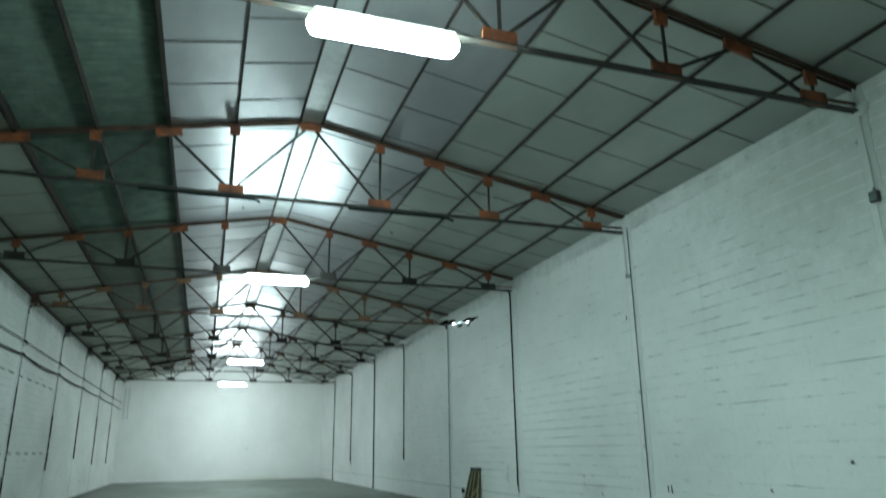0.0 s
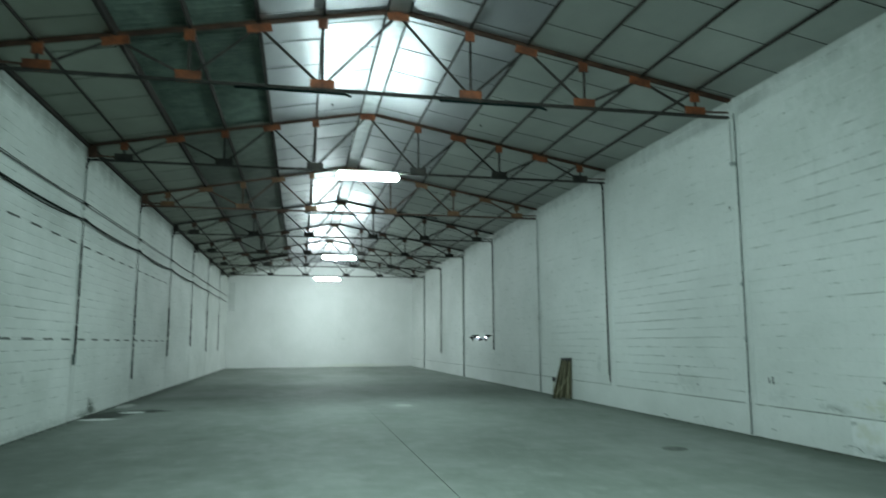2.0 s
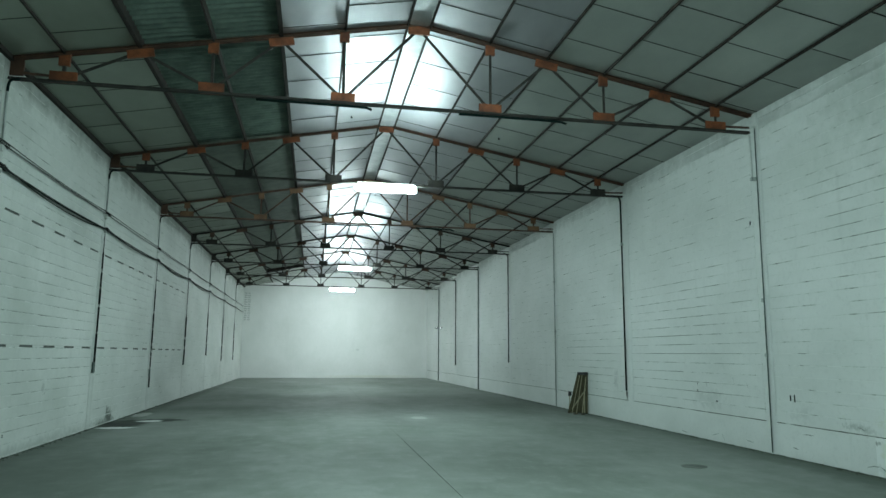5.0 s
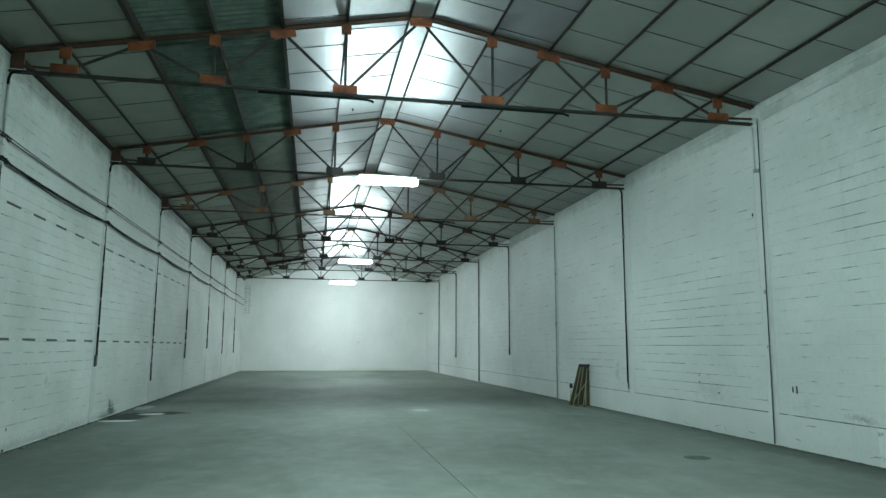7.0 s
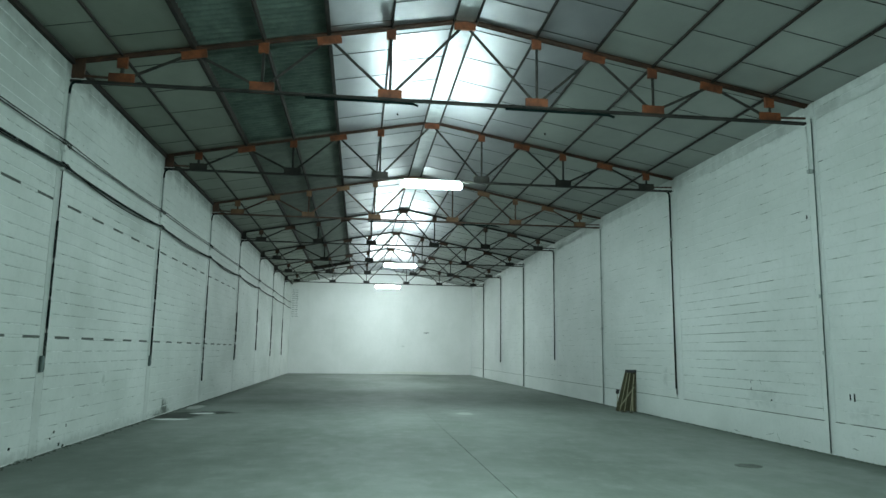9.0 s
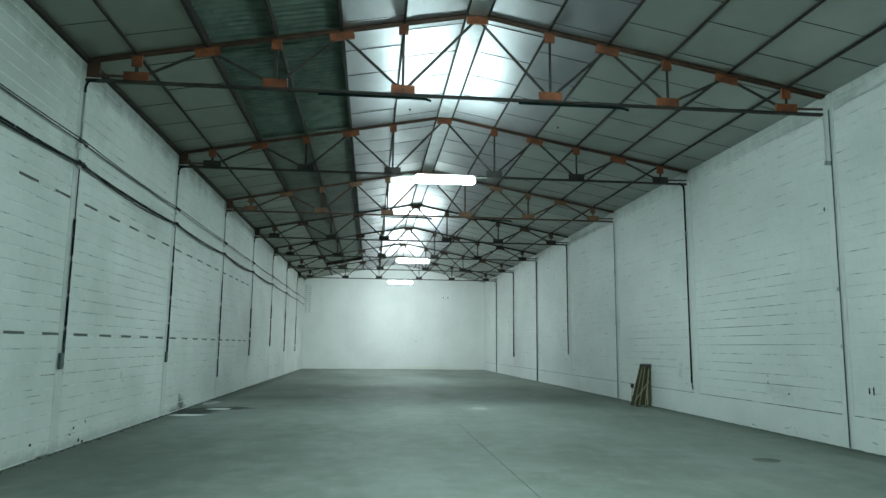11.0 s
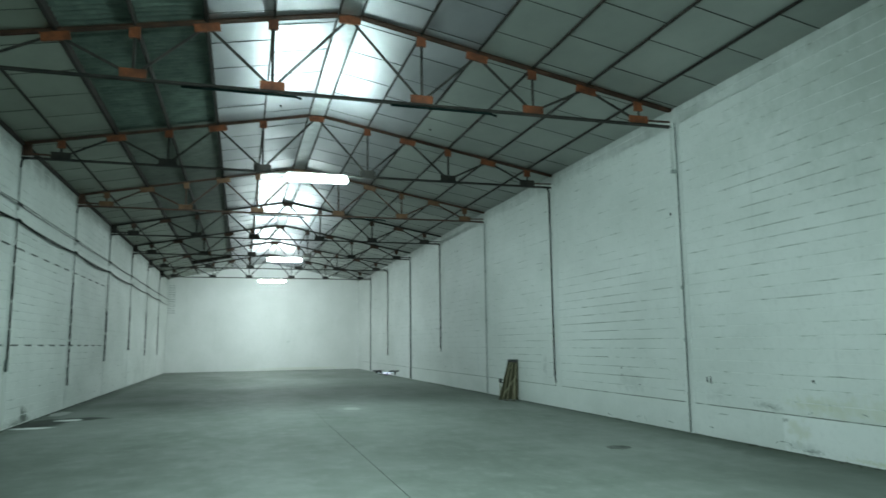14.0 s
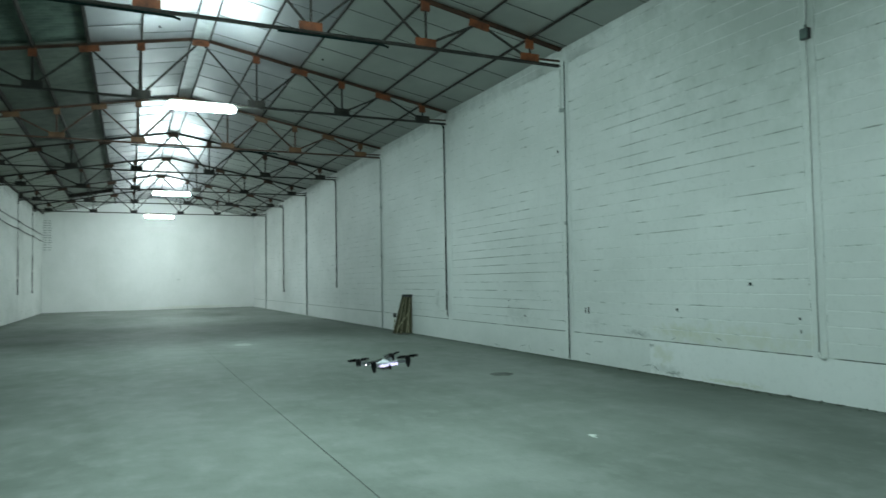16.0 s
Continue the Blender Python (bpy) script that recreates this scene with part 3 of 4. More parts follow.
# ---- trusses ----
def truss(y, plate, chord, upper, lower, web):
    """One light roof truss standing at y: chords, posts, diagonals and gusset plates."""
    t = thing("roof_truss", pose(XM, y, 0), label="steel roof truss with orange gusset plates spanning the hall", category="roof truss", group="roof trusses")
    zb = 5.95
    zt = lambda r: ZR - 0.030 - SLOPE * abs(r)
    for s in (-1, 1):
        bm = bmesh.new()
        for dy in (-0.035, 0.035):
            add_bar(bm, (0, dy, zt(0)), (s * (REACH[s] - 0.02), dy, zt(REACH[s])), 0.044, 0.012)
            add_bar(bm, (0, dy * 1.6, zt(0) + 0.018), (s * (REACH[s] - 0.02), dy * 1.6, zt(REACH[s]) + 0.018), 0.008, 0.05)
        part("top_chord", bm, upper, t)
    bm = bmesh.new()
    for dy in (-0.018, 0.018):
        add_bar(bm, (-REACH[-1] + 0.01, dy, zb), (REACH[1] - 0.01, dy, zb), 0.045, 0.010)
        add_bar(bm, (-REACH[-1] + 0.01, dy * 1.7, zb - 0.019), (REACH[1] - 0.01, dy * 1.7, zb - 0.019), 0.008, 0.04)
    part("bottom_chord", bm, chord, t)
    low, high = (1.30, 3.46, 5.72), (0.0, 2.37, 4.60)
    for s in (-1, 1):
        for r in low:
            bm = bmesh.new()
            add_bar(bm, (s * r, -0.012, zb), (s * r, -0.012, zt(r)), 0.045, 0.012)
            add_bar(bm, (s * r + 0.02, 0.012, zb), (s * r + 0.02, 0.012, zt(r)), 0.01, 0.045)
            part("post", bm, web, t)
            bm = box(s * r - 0.085, s * r + 0.085, -0.028, 0.028, zt(r) - 0.20, zt(r) + 0.01, bevel=0.004)
            part("gusset_plate", bm, plate, t)
            bm = box(s * r - 0.205, s * r + 0.205, -0.022, 0.022, zb - 0.02, zb + 0.17, bevel=0.004)
            part("gusset_plate", bm, plate if lower else chord, t)
        for a, b in ((1.30, 0.0), (1.30, 2.37), (3.46, 2.37), (3.46, 4.60), (5.72, 4.60)):
            bm = bmesh.new()
            add_bar(bm, (s * a, 0.01, zb + 0.06), (s * b, 0.01, zt(b) - 0.06), 0.048, 0.012)
            add_bar(bm, (s * a, 0.03, zb + 0.06), (s * b, 0.03, zt(b) - 0.06), 0.012, 0.04)
            part("diagonal", bm, web, t)
        bm = bmesh.new()
        add_bar(bm, (s * 5.72, 0.0, zb + 0.08), (s * (REACH[s] - 0.05), 0.0, zb + 0.10), 0.035, 0.03)
        part("end_strut", bm, upper, t)
        e = REACH[s]
        if s < 0:
            part("end_plate", box(-e + 0.02, -e + 0.22, -0.02, 0.02, zb + 0.05, zt(e - 0.1) - 0.02, bevel=0.004), upper, t)
        else:
            bm = bmesh.new()
            bmesh.ops.create_icosphere(bm, subdivisions=2, radius=1)
            r = random.Random(int(y))
            for v in bm.verts:
                v.co = Vector((e - 0.01 + v.co.x * 0.05 * r.uniform(0.8, 1.2), v.co.y * 0.16 * r.uniform(0.9, 1.1), zb + 0.02 + v.co.z * 0.10 * r.uniform(0.85, 1.15)))
            part("mortar_pad", bm, BLOCK, t, "painted mortar packed round the chord end")
        for r in high[1:]:
            bm = box(-0.21, 0.21, -0.024, 0.024, -0.11, 0.09, pose(s * r, 0, zt(r) - 0.05, 0, s * math.degrees(math.atan(SLOPE)), 0), 0.004)
            part("gusset_plate", bm, plate, t)
    part("ridge_plate", box(-0.19, 0.19, -0.026, 0.026, zt(0) - 0.17, zt(0) + 0.018, bevel=0.004), plate, t)
    return t


LOOKS = [(RUST, DARK_STEEL, BROWN, True, DARK_STEEL), (RUST, DARK_STEEL, BROWN, True, DARK_STEEL), (RUST, DARK_STEEL, BROWN, False, DARK_STEEL), (PALE_RUST, BROWN, BROWN, True, BROWN)] + [(BROWN, DARK_STEEL, DARK_STEEL, False, DARK_STEEL)] * 4
for y, look_of in zip(TRUSS_Y, LOOKS):
    t = truss(y, *look_of)
    if look_of[0] is PALE_RUST:
        t["label"] = "faded orange steel roof truss spanning the hall"
    if look_of[0] is BROWN:
        t["label"] = "dark brown steel roof truss spanning the hall"

# loose lengths of conduit tied under two of the chords
for y, runs in ((TRUSS_Y[1], ((-1.02, 0.90), (2.43, 4.41))), (TRUSS_Y[3], ((0.2, 1.9), (3.3, 4.6)))):
    for a, b in runs:
        bm = tube([(a, y - 0.06, 5.875), (b - 0.35, y - 0.06, 5.872), (b - 0.1, y - 0.06, 5.865), (b, y - 0.06, 5.835)], 0.022)
        tagged(mesh_object("conduit_length", bm, BLACK_PIPE), "loose black conduit tied under a truss chord", "conduit", "conduits under chords")


# ---- batten lamps ----
def batten(x, y, z, length, tube_mat):
    t = thing("batten_lamp", pose(x, y, z), label="long lit batten lamp hung under a roof truss", category="lamp", group="batten lamps")
    h = length / 2
    part("housing", box(-h + 0.06, h - 0.06, -0.105, 0.105, 0.055, 0.115, bevel=0.012), HOUSING, t)
    bm = bmesh.new()
    rings = []
    n = 20
    for k in range(25):
        u = -math.cos(math.pi * k / 24)
        cap = 0.10
        d = max(0.0, abs(u) * h - (h - cap)) / cap
        end = max(math.sqrt(max(0.0, 1 - d * d)), 0.12)
        rings.append([bm.verts.new((u * h, 0.160 * end * math.cos(2 * math.pi * j / n), 0.086 * end * math.sin(2 * math.pi * j / n) - 0.012)) for j in range(n)])
    for a, b in zip(rings, rings[1:]):
        for j in range(n):
            f = bm.faces.new((a[j], a[(j + 1) % n], b[(j + 1) % n], b[j]))
            f.smooth = True
    bm.faces.new(rings[0][::-1])
    bm.faces.new(rings[-1])
    part("diffuser", bm, tube_mat, t, "glowing white diffuser")
    for s in (-1, 1):
        part("hanger", tube([(s * h * 0.7, 0, 0.10), (s * h * 0.7, 0.03, 0.115), (s * h * 0.7, 0.085, 5.945 - z)], 0.008, 6), DARK_STEEL, t)
    return t


batten(1.70, TRUSS_Y[0] - 0.10, 5.74, 1.56, TUBES[0])
batten(1.72, TRUSS_Y[2] - 0.10, 5.82, 1.56, TUBES[1])
batten(1.93, TRUSS_Y[5] - 0.10, 5.80, 1.60, TUBES[2])
batten(1.80, TRUSS_Y[7] - 0.10, 5.76, 1.60, TUBES[3])


# ---- columns, conduits and cables on the long walls ----
def column(x, y, side, k):
    """A painted concrete column a little proud of the block wall; side is -1 on the west wall, 1 on the east."""
    t = thing("wall_column", pose(x, y, 0), label="white painted concrete column slightly proud of the block wall", category="column", group="wall columns")
    r = random.Random(40 + 10 * side + k)
    lift = 0.006 if k == 0 or side < 0 else 0.011
    h = 0.11 if k == 0 else 0.15 if side > 0 else 0.125
    foot = PLINTH - 0.02 if side > 0 else 0.0
    bm = bmesh.new()
    rings = []
    n = 26
    for j in range(n + 1):                      # arrises worn uneven up the height
        z = foot + (TOP - 0.03 - foot) * j / n
        w0, w1, d = h + r.uniform(-0.008, 0.004), h + r.uniform(-0.008, 0.004), lift + r.uniform(-0.002, 0.002)
        rings.append([bm.verts.new((-side * u, v, z)) for u, v in ((-0.02, -w0), (d * 0.5, -w0), (d, -w0 + 0.012), (d, w1 - 0.012), (d * 0.5, w1), (-0.02, w1))])
    for a, b in zip(rings, rings[1:]):
        for j in range(6):
            bm.faces.new((a[j], a[(j + 1) % 6], b[(j + 1) % 6], b[j]))
    bm.faces.new(rings[0])
    bm.faces.new(rings[-1][::-1])
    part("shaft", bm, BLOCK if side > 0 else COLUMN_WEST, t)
    return t


for k, y in enumerate(TRUSS_Y):
    column(XR, y - 0.05 if k == 1 else y, 1, k)
    column(XL, y - 0.03, -1, k)


def wall_pipe(name, x, side, y, top, bottom, r, material, label, clips=(), bend=False, lean=0.0):
    t = thing(name, pose(x, y, 0), label=label, category="conduit", group="wall conduits")
    px = -side * (r + 0.020)
    pts = [(px, 0, bottom), (px, lean, top)]
    if bend:
        pts = [(px, 0, bottom), (px, 0, top - 0.16), (px - side * 0.02, -0.01, top - 0.07), (px - side * 0.07, -0.03, top - 0.02), (px - side * 0.2, -0.06, top)]
    part("pipe", tube(pts, r), material, t)
    for z in clips:
        part("clip", box(px - r - 0.006, px + r + 0.006, -r - 0.018, r + 0.018, z - 0.035, z + 0.035, bevel=0.006), GREY_MID, t)
    return t


EY = TRUSS_Y
wall_pipe("wall_conduit", XR, 1, EY[0] + 0.0, TOP - 0.05, PLINTH + 0.02, 0.006, PALE_PIPE, "thin pale conduit fixed down a wall column", ())
wall_pipe("wall_conduit", XR, 1, EY[1] - 0.06, 6.0, 0.02, 0.011, GREY_DARK, "thin dark conduit down the full height of a column", (1.73, 2.73, 5.02), lean=-0.07)
wall_pipe("wall_conduit", XR, 1, EY[1] + 0.02, 6.0, 5.05, 0.016, PALE_PIPE, "short white painted conduit high on a wall column", (5.04,))
wall_pipe("wall_conduit", XR, 1, EY[2] + 0.16, 5.98, 0.80, 0.024, BLACK_PIPE, "black conduit bent off a truss, cut off above the plinth", (4.67,), True)
wall_pipe("wall_conduit", XR, 1, EY[3] - 0.02, 6.05, 0.02, 0.020, GREY_MID, "grey conduit down the full height of a column", (2.5, 4.2))
wall_pipe("wall_conduit", XR, 1, EY[4] + 0.14, 5.98, 1.38, 0.024, BLACK_PIPE, "black conduit bent off a truss, ending above the floor", (4.3,), True)
wall_pipe("wall_conduit", XR, 1, EY[5] + 0.0, 6.10, 0.02, 0.030, GREY_DARK, "dark pipe down the full height of a column", (3.9,))
wall_pipe("wall_conduit", XR, 1, EY[6] + 0.05, 5.98, 1.10, 0.028, BLACK_PIPE, "black conduit ending above the floor", (4.4,), True)
wall_pipe("wall_conduit", XR, 1, EY[7] + 0.0, 6.10, 0.02, 0.028, GREY_DARK, "dark pipe down the last column", ())

bm = tube([(-0.023, 0, PLINTH + 0.06), (-0.026, 0.0, PLINTH + 0.02), (-0.034, -0.02, PLINTH + 0.0), (-0.034, -0.10, PLINTH - 0.008)], 0.018)
ob = mesh_object("pipe_elbow", bm, PALE_PIPE)
ob.matrix_basis = pose(XR, EY[0], 0)
tagged(ob, "pale painted elbow at the foot of a thin conduit", "pipe elbow")

for k, (lo, hi) in enumerate(((1.29, 3.62), (1.29, 3.62), (1.26, 3.98), (0.65, 3.62), (1.26, 3.14), (1.59, 3.5), (1.28, 3.5), (1.28, 3.5))):
    if k == 0:
        continue
    y = EY[k]
    t = wall_pipe("wall_conduit", XL, -1, y, 4.47, lo, 0.009, CHIPPED, "thin black conduit under the wall cables, flaked and painted over", ())
    z = lo
    r = random.Random(60 + k)
    while z < hi - 0.1:                          # sleeves of uneven length with gaps
        l = r.uniform(0.25, 0.9)
        part("sleeve", tube([(0.028, 0.0, z), (0.028, r.uniform(-0.004, 0.004), min(z + l, hi))], r.uniform(0.016, 0.022) + (0.006 if k > 3 else 0.0), 8), CHIPPED, t)
        z += l + r.uniform(0.02, 0.12)
    if k in (1, 2, 4):
        part("outlet_box", box(0.014, 0.055, -0.13, -0.02, lo - 0.03, lo + 0.22, bevel=0.016), GREY_DARK, t, "grimy dark outlet box")
    if k == 3:
        part("outlet_box", box(0.014, 0.05, -0.09, -0.01, lo + 0.35, lo + 0.55, bevel=0.012), GREY_DARK, t, "grimy dark outlet box")


for k in range(1, 8):
    t = thing("drop_conduit", pose(XL, EY[k] - 0.02, 0), label="pale conduit with a black bend from a truss end", category="conduit", group="drop conduits")
    part("pipe", tube([(0.024, 0, 4.94), (0.024, 0, 5.74)], 0.017), GREY_MID, t)
    part("bend", tube([(0.024, 0, 5.72), (0.026, 0, 5.82), (0.045, -0.01, 5.88), (0.09, -0.03, 5.915), (0.20, -0.04, 5.925)], 0.020), BLACK_PIPE, t, "black bent sleeve")


def sag(x, a, b, drop, n=10):
    pts = []
    for k in range(n + 1):
        u = k / n
        pts.append((x, a[0] + (b[0] - a[0]) * u, a[1] + (b[1] - a[1]) * u - drop * 4 * u * (1 - u)))
    return pts


def wall_cables():
    rng = random.Random(9)
    ys = [EY[0]] + EY[1:] + [YE - 0.05]
    for off, z0, drop, r, n in ((0.045, 4.87, 0.015, 0.0085, 2), (0.05, 4.52, 0.03, 0.014, 2)):
        for j in range(n):
            pts = []
            for a, b in zip(ys, ys[1:]):
                za = z0 + (0.045 * j if z0 > 4.6 else -0.02 * j)
                pts += sag(XL + off + 0.02 * j, (a, za), (b, za), drop + 0.08 * j * rng.random() ** 2 + (0.0 if z0 > 4.6 else 0.01))[:-1]
            bm = tube(pts, r, 6)
            tagged(mesh_object("wall_cable", bm, CABLE if z0 > 4.6 else CHIPPED), "black cable sagging between insulators along the block wall", "cable", "wall cables")
    pts = []
    for a, b in zip(ys[:6], ys[1:6]):
        pts += sag(XL + 0.05, (a, 4.55), (b, 4.53), rng.uniform(0.09, 0.16))[:-1]
    tagged(mesh_object("wall_cable", tube(pts, 0.010, 6), CABLE), "slack black cable looping under the other wall cables", "cable", "wall cables")
    for y in ys[1:-1]:
        t = thing("cable_bracket", pose(XL, y, 0), label="bracket with white insulators holding the wall cables", category="bracket", group="cable brackets")
        part("back_plate", box(0.010, 0.022, -0.05, 0.05, 4.44, 4.95, bevel=0.004), COLUMN_WEST, t)
        for zc, big in ((4.88, 1.0), (4.52, 0.7)):
            part("insulator", disc(0.075 * big, 0.05, 18, pose(0.036, -0.03, zc - 0.07 * big, 0, 90), 0.055 * big), PORCELAIN, t, "grimy white knob insulator")
            coil = []
            for j in range(30):
                a = j * 0.9
                coil.append((0.055 + 0.022 * math.cos(a), -0.10 + 0.0085 * j + rng.uniform(-0.01, 0.01), zc + (0.040 + rng.uniform(-0.015, 0.02)) * math.sin(a)))
            part("cable_tie", tube(coil, 0.008, 6), CABLE, t)


wall_cables()

for x, y, drop in ((0.77, 15.8, 0.02), (4.39, 15.7, 0.02)):
    t = thing("ceiling_hook", pose(x, y, roof_z(x)), label="small dark hook hanging from a ceiling panel", category="hook", group="ceiling hooks")
    part("rod", tube([(0, 0, 0.0), (0, 0, -drop)], 0.006, 6), DARK_STEEL, t)
    part("eye", disc(0.022, 0.014, 12, pose(0, 0, -drop - 0.015, 90)), DARK_STEEL, t)

# frayed wires under the cut conduit
for dy, dz in ((-0.03, -0.16), (0.02, -0.20), (0.05, -0.13)):
    bm = tube([(XR - 0.03, EY[2] + 0.16, 0.82), (XR - 0.028, EY[2] + 0.16 + dy * 0.6, 0.80 + dz * 0.5), (XR - 0.018, EY[2] + 0.16 + dy, 0.80 + dz)], 0.006, 6)
    tagged(mesh_object("loose_wire", bm, CABLE), "loose wire hanging from a cut black conduit", "wire", "loose wires")

# junction box high on the first east column
t = thing("junction_box", pose(XR, 5.76, 4.74), label="black junction box on a wall column under a conduit", category="junction box")
part("case", box(-0.08, -0.012, -0.06, 0.06, -0.07, 0.07, bevel=0.01), BLACK_PLASTIC, t)
part("lid", box(-0.088, -0.078, -0.052, 0.052, -0.062, 0.062, bevel=0.004), GREY_DARK, t)
part("gland", tube([(-0.04, 0, 0.065), (-0.04, 0, 0.12)], 0.018), GREY_PIPE, t)
part("feed_pipe", tube([(-0.04, 0, 0.12), (-0.02, 0, 0.25), (-0.02, 0, 1.40)], 0.009), PALE_PIPE, t)

# plinth
plinth = tagged(mesh_object("plinth", box(XR + 0.011, XR + 0.02, YB, YE, 0, PLINTH - 0.02), MORTAR), "smooth white painted plinth along the wall foot", "plinth", kind="structure")
cuts = [YB, EY[0], 8.9] + EY[1:] + [YE]
for a, b in zip(cuts, cuts[1:]):
    part("plinth_joint", box(XR + 0.0005, XR + 0.011, a, b, PLINTH - 0.012, PLINTH + 0.003), CRACK, plinth)
    part("plinth_section", box(XR - 0.0135, XR + 0.012, a, b, 0, PLINTH - 0.012), PLASTER if b < 9.2 else BLOCK, plinth)


# small marks on the walls: holes, bolts and scrapes with real depth
def wall_marks():
    for x, side, y, z, w, h, mat in (
            (XR, 1, 10.58, 1.00, 0.028, 0.13, BLACK_PIPE), (XR, 1, 10.68, 1.00, 0.028, 0.10, BLACK_PIPE),
            (XR, 1, 11.48, 4.22, 0.03, 0.07, BLACK_PIPE), (XR, 1, 6.81, 1.50, 0.05, 0.035, BLACK_PIPE),
            (XR, 1, 8.25, 1.09, 0.04, 0.03, BLACK_PIPE), (XR, 1, 6.04, 1.035, 0.03, 0.035, BLACK_PIPE),
            (XR, 1, 6.03, 0.87, 0.02, 0.05, JOINT), (XR, 1, 13.6, 0.98, 0.03, 0.06, JOINT),
            (XR, 1, 12.9, 0.80, 0.04, 0.03, BLACK_PIPE), (XR, 1, 13.6, 1.12, 0.02, 0.03, BLACK_PIPE),
            (XR, 1, 14.1, 0.5, 0.02, 0.1, JOINT), (XL, -1, 10.52, 0.22, 0.05, 0.04, BLACK_PIPE), (XL, -1, 11.95, 0.29, 0.04, 0.04, BLACK_PIPE), (XL, -1, 11.82, 0.20, 0.03, 0.03, BLACK_PIPE),
            (XL, -1, 12.17, 0.07, 0.05, 0.05, BLACK_PIPE), (XL, -1, 12.33, 0.03, 0.06, 0.04, BLACK_PIPE), (XL, -1, 12.4, 0.35, 0.03, 0.05, JOINT)):
        bm = box(-0.006 if side > 0 else -0.002, 0.002 if side > 0 else 0.006, -w / 2, w / 2, -h / 2, h / 2, bevel=0.0015)
        ob = mesh_object("wall_plug", bm, mat)
        ob.matrix_basis = pose(x, y, z)
        tagged(ob, "small dark plug in the painted wall", "wall plug", "wall plugs")


wall_marks()


def scuff(x, side, y, z, length, slope, seed):
    """A ragged scrape in the paint: a thin bent sliver a millimetre proud."""
    r = random.Random(seed)
    n = 7
    bm = bmesh.new()
    edge = []
    yy, zz = y - length / 2, z - slope * length / 2
    for k in range(n + 1):
        w = (0.0015 + 0.006 * math.sin(math.pi * k / n)) * r.uniform(0.6, 1.4)
        edge.append([bm.verts.new((x - side * d, yy, zz + q)) for d, q in ((0.0012, -w), (0.0012, w), (-0.002, w), (-0.002, -w))])
        yy += length / n * r.uniform(0.7, 1.3)
        zz += slope * length / n + r.uniform(-0.008, 0.008)
    for a, b in zip(edge, edge[1:]):
        for j in range(4):
            bm.faces.new((a[j], a[(j + 1) % 4], b[(j + 1) % 4], b[j]))
    bm.faces.new(edge[0])
    bm.faces.new(edge[-1][::-1])
    ob = mesh_object("wall_scrape", bm, SCRAPE)
    return tagged(ob, "thin grey scrape in the white wall paint", "scrape", "wall scrapes")


EAST_FACE, PLINTH_FACE = XR - 0.001, XR - 0.0145
for n, (x, y, z, length, slope) in enumerate((
        (EAST_FACE, 6.81, 1.48, 0.14, 0.05), (EAST_FACE, 8.25, 1.07, 0.10, 0.3), (EAST_FACE, 7.78, 1.163, 0.36, 0.0),
        (EAST_FACE, 13.25, 1.13, 0.07, 2.0), (EAST_FACE, 11.87, 1.16, 0.05, 2.0), (EAST_FACE, 9.16, 0.64, 0.16, 0.2),
        (EAST_FACE, 12.3, 1.25, 0.06, 2.5), (EAST_FACE, 8.36, 0.62, 0.10, -0.4), (EAST_FACE, 7.42, 0.66, 0.12, 0.1),
        (PLINTH_FACE, 13.0, 0.14, 0.26, -0.25), (PLINTH_FACE, 12.72, 0.09, 0.10, 1.2), (PLINTH_FACE, 11.86, 0.14, 0.22, 0.15),
        (PLINTH_FACE, 8.98, 0.12, 0.24, -0.15), (PLINTH_FACE, 8.77, 0.10, 0.16, 0.5), (PLINTH_FACE, 8.38, 0.06, 0.20, 0.0),
        (PLINTH_FACE, 10.62, 0.17, 0.14, 0.1), (PLINTH_FACE, 10.3, 0.42, 0.28, -0.05), (PLINTH_FACE, 14.2, 0.06, 0.3, 0.1))):
    scuff(x, 1, y, z, length, slope, 70 + n)
for n, (y, z, length, slope) in enumerate(((14.07, 0.98, 0.05, 2.2), (14.0, 0.93, 0.10, 0.4), (10.5, 0.9, 0.5, 0.0), (11.9, 0.27, 0.16, 0.3), (13.1, 0.62, 0.3, 0.05), (15.3, 1.2, 0.25, 0.0))):
    scuff(XL + 0.001, -1, y, z, length, slope, 95 + n)


def wall_foot_dirt(x, side, y0, y1, count, seed):
    """Crumbs of mortar and dirt swept against the foot of a wall."""
    r = random.Random(seed)
    verts, faces = [], []
    for _ in range(count):
        y = r.uniform(y0, y1)
        size = r.uniform(0.006, 0.022) * (1.6 if r.random() < 0.08 else 1.0)
        cx = x - side * (size + abs(r.gauss(0, 0.05)))
        base = len(verts)
        for dx, dy, dz in ((-1, 0, 0), (0, -1.6, 0), (1, 0, 0), (0, 1.6, 0), (0.1, 0.2, 0.9)):
            verts.append((cx + dx * size * r.uniform(0.7, 1.3), y + dy * size * r.uniform(0.7, 1.3), dz * size * r.uniform(0.6, 1.2)))
        faces += [(base, base + 1, base + 4), (base + 1, base + 2, base + 4), (base + 2, base + 3, base + 4), (base + 3, base, base + 4), (base + 3, base + 2, base + 1, base)]
    me = bpy.data.meshes.new("wall_foot_dirt")
    me.from_pydata(verts, [], faces)
    me.materials.append(DIRT)
    return tagged(new("wall_foot_dirt", me), "dark dirt and crumbs along the wall foot", "dirt", kind="stuff")


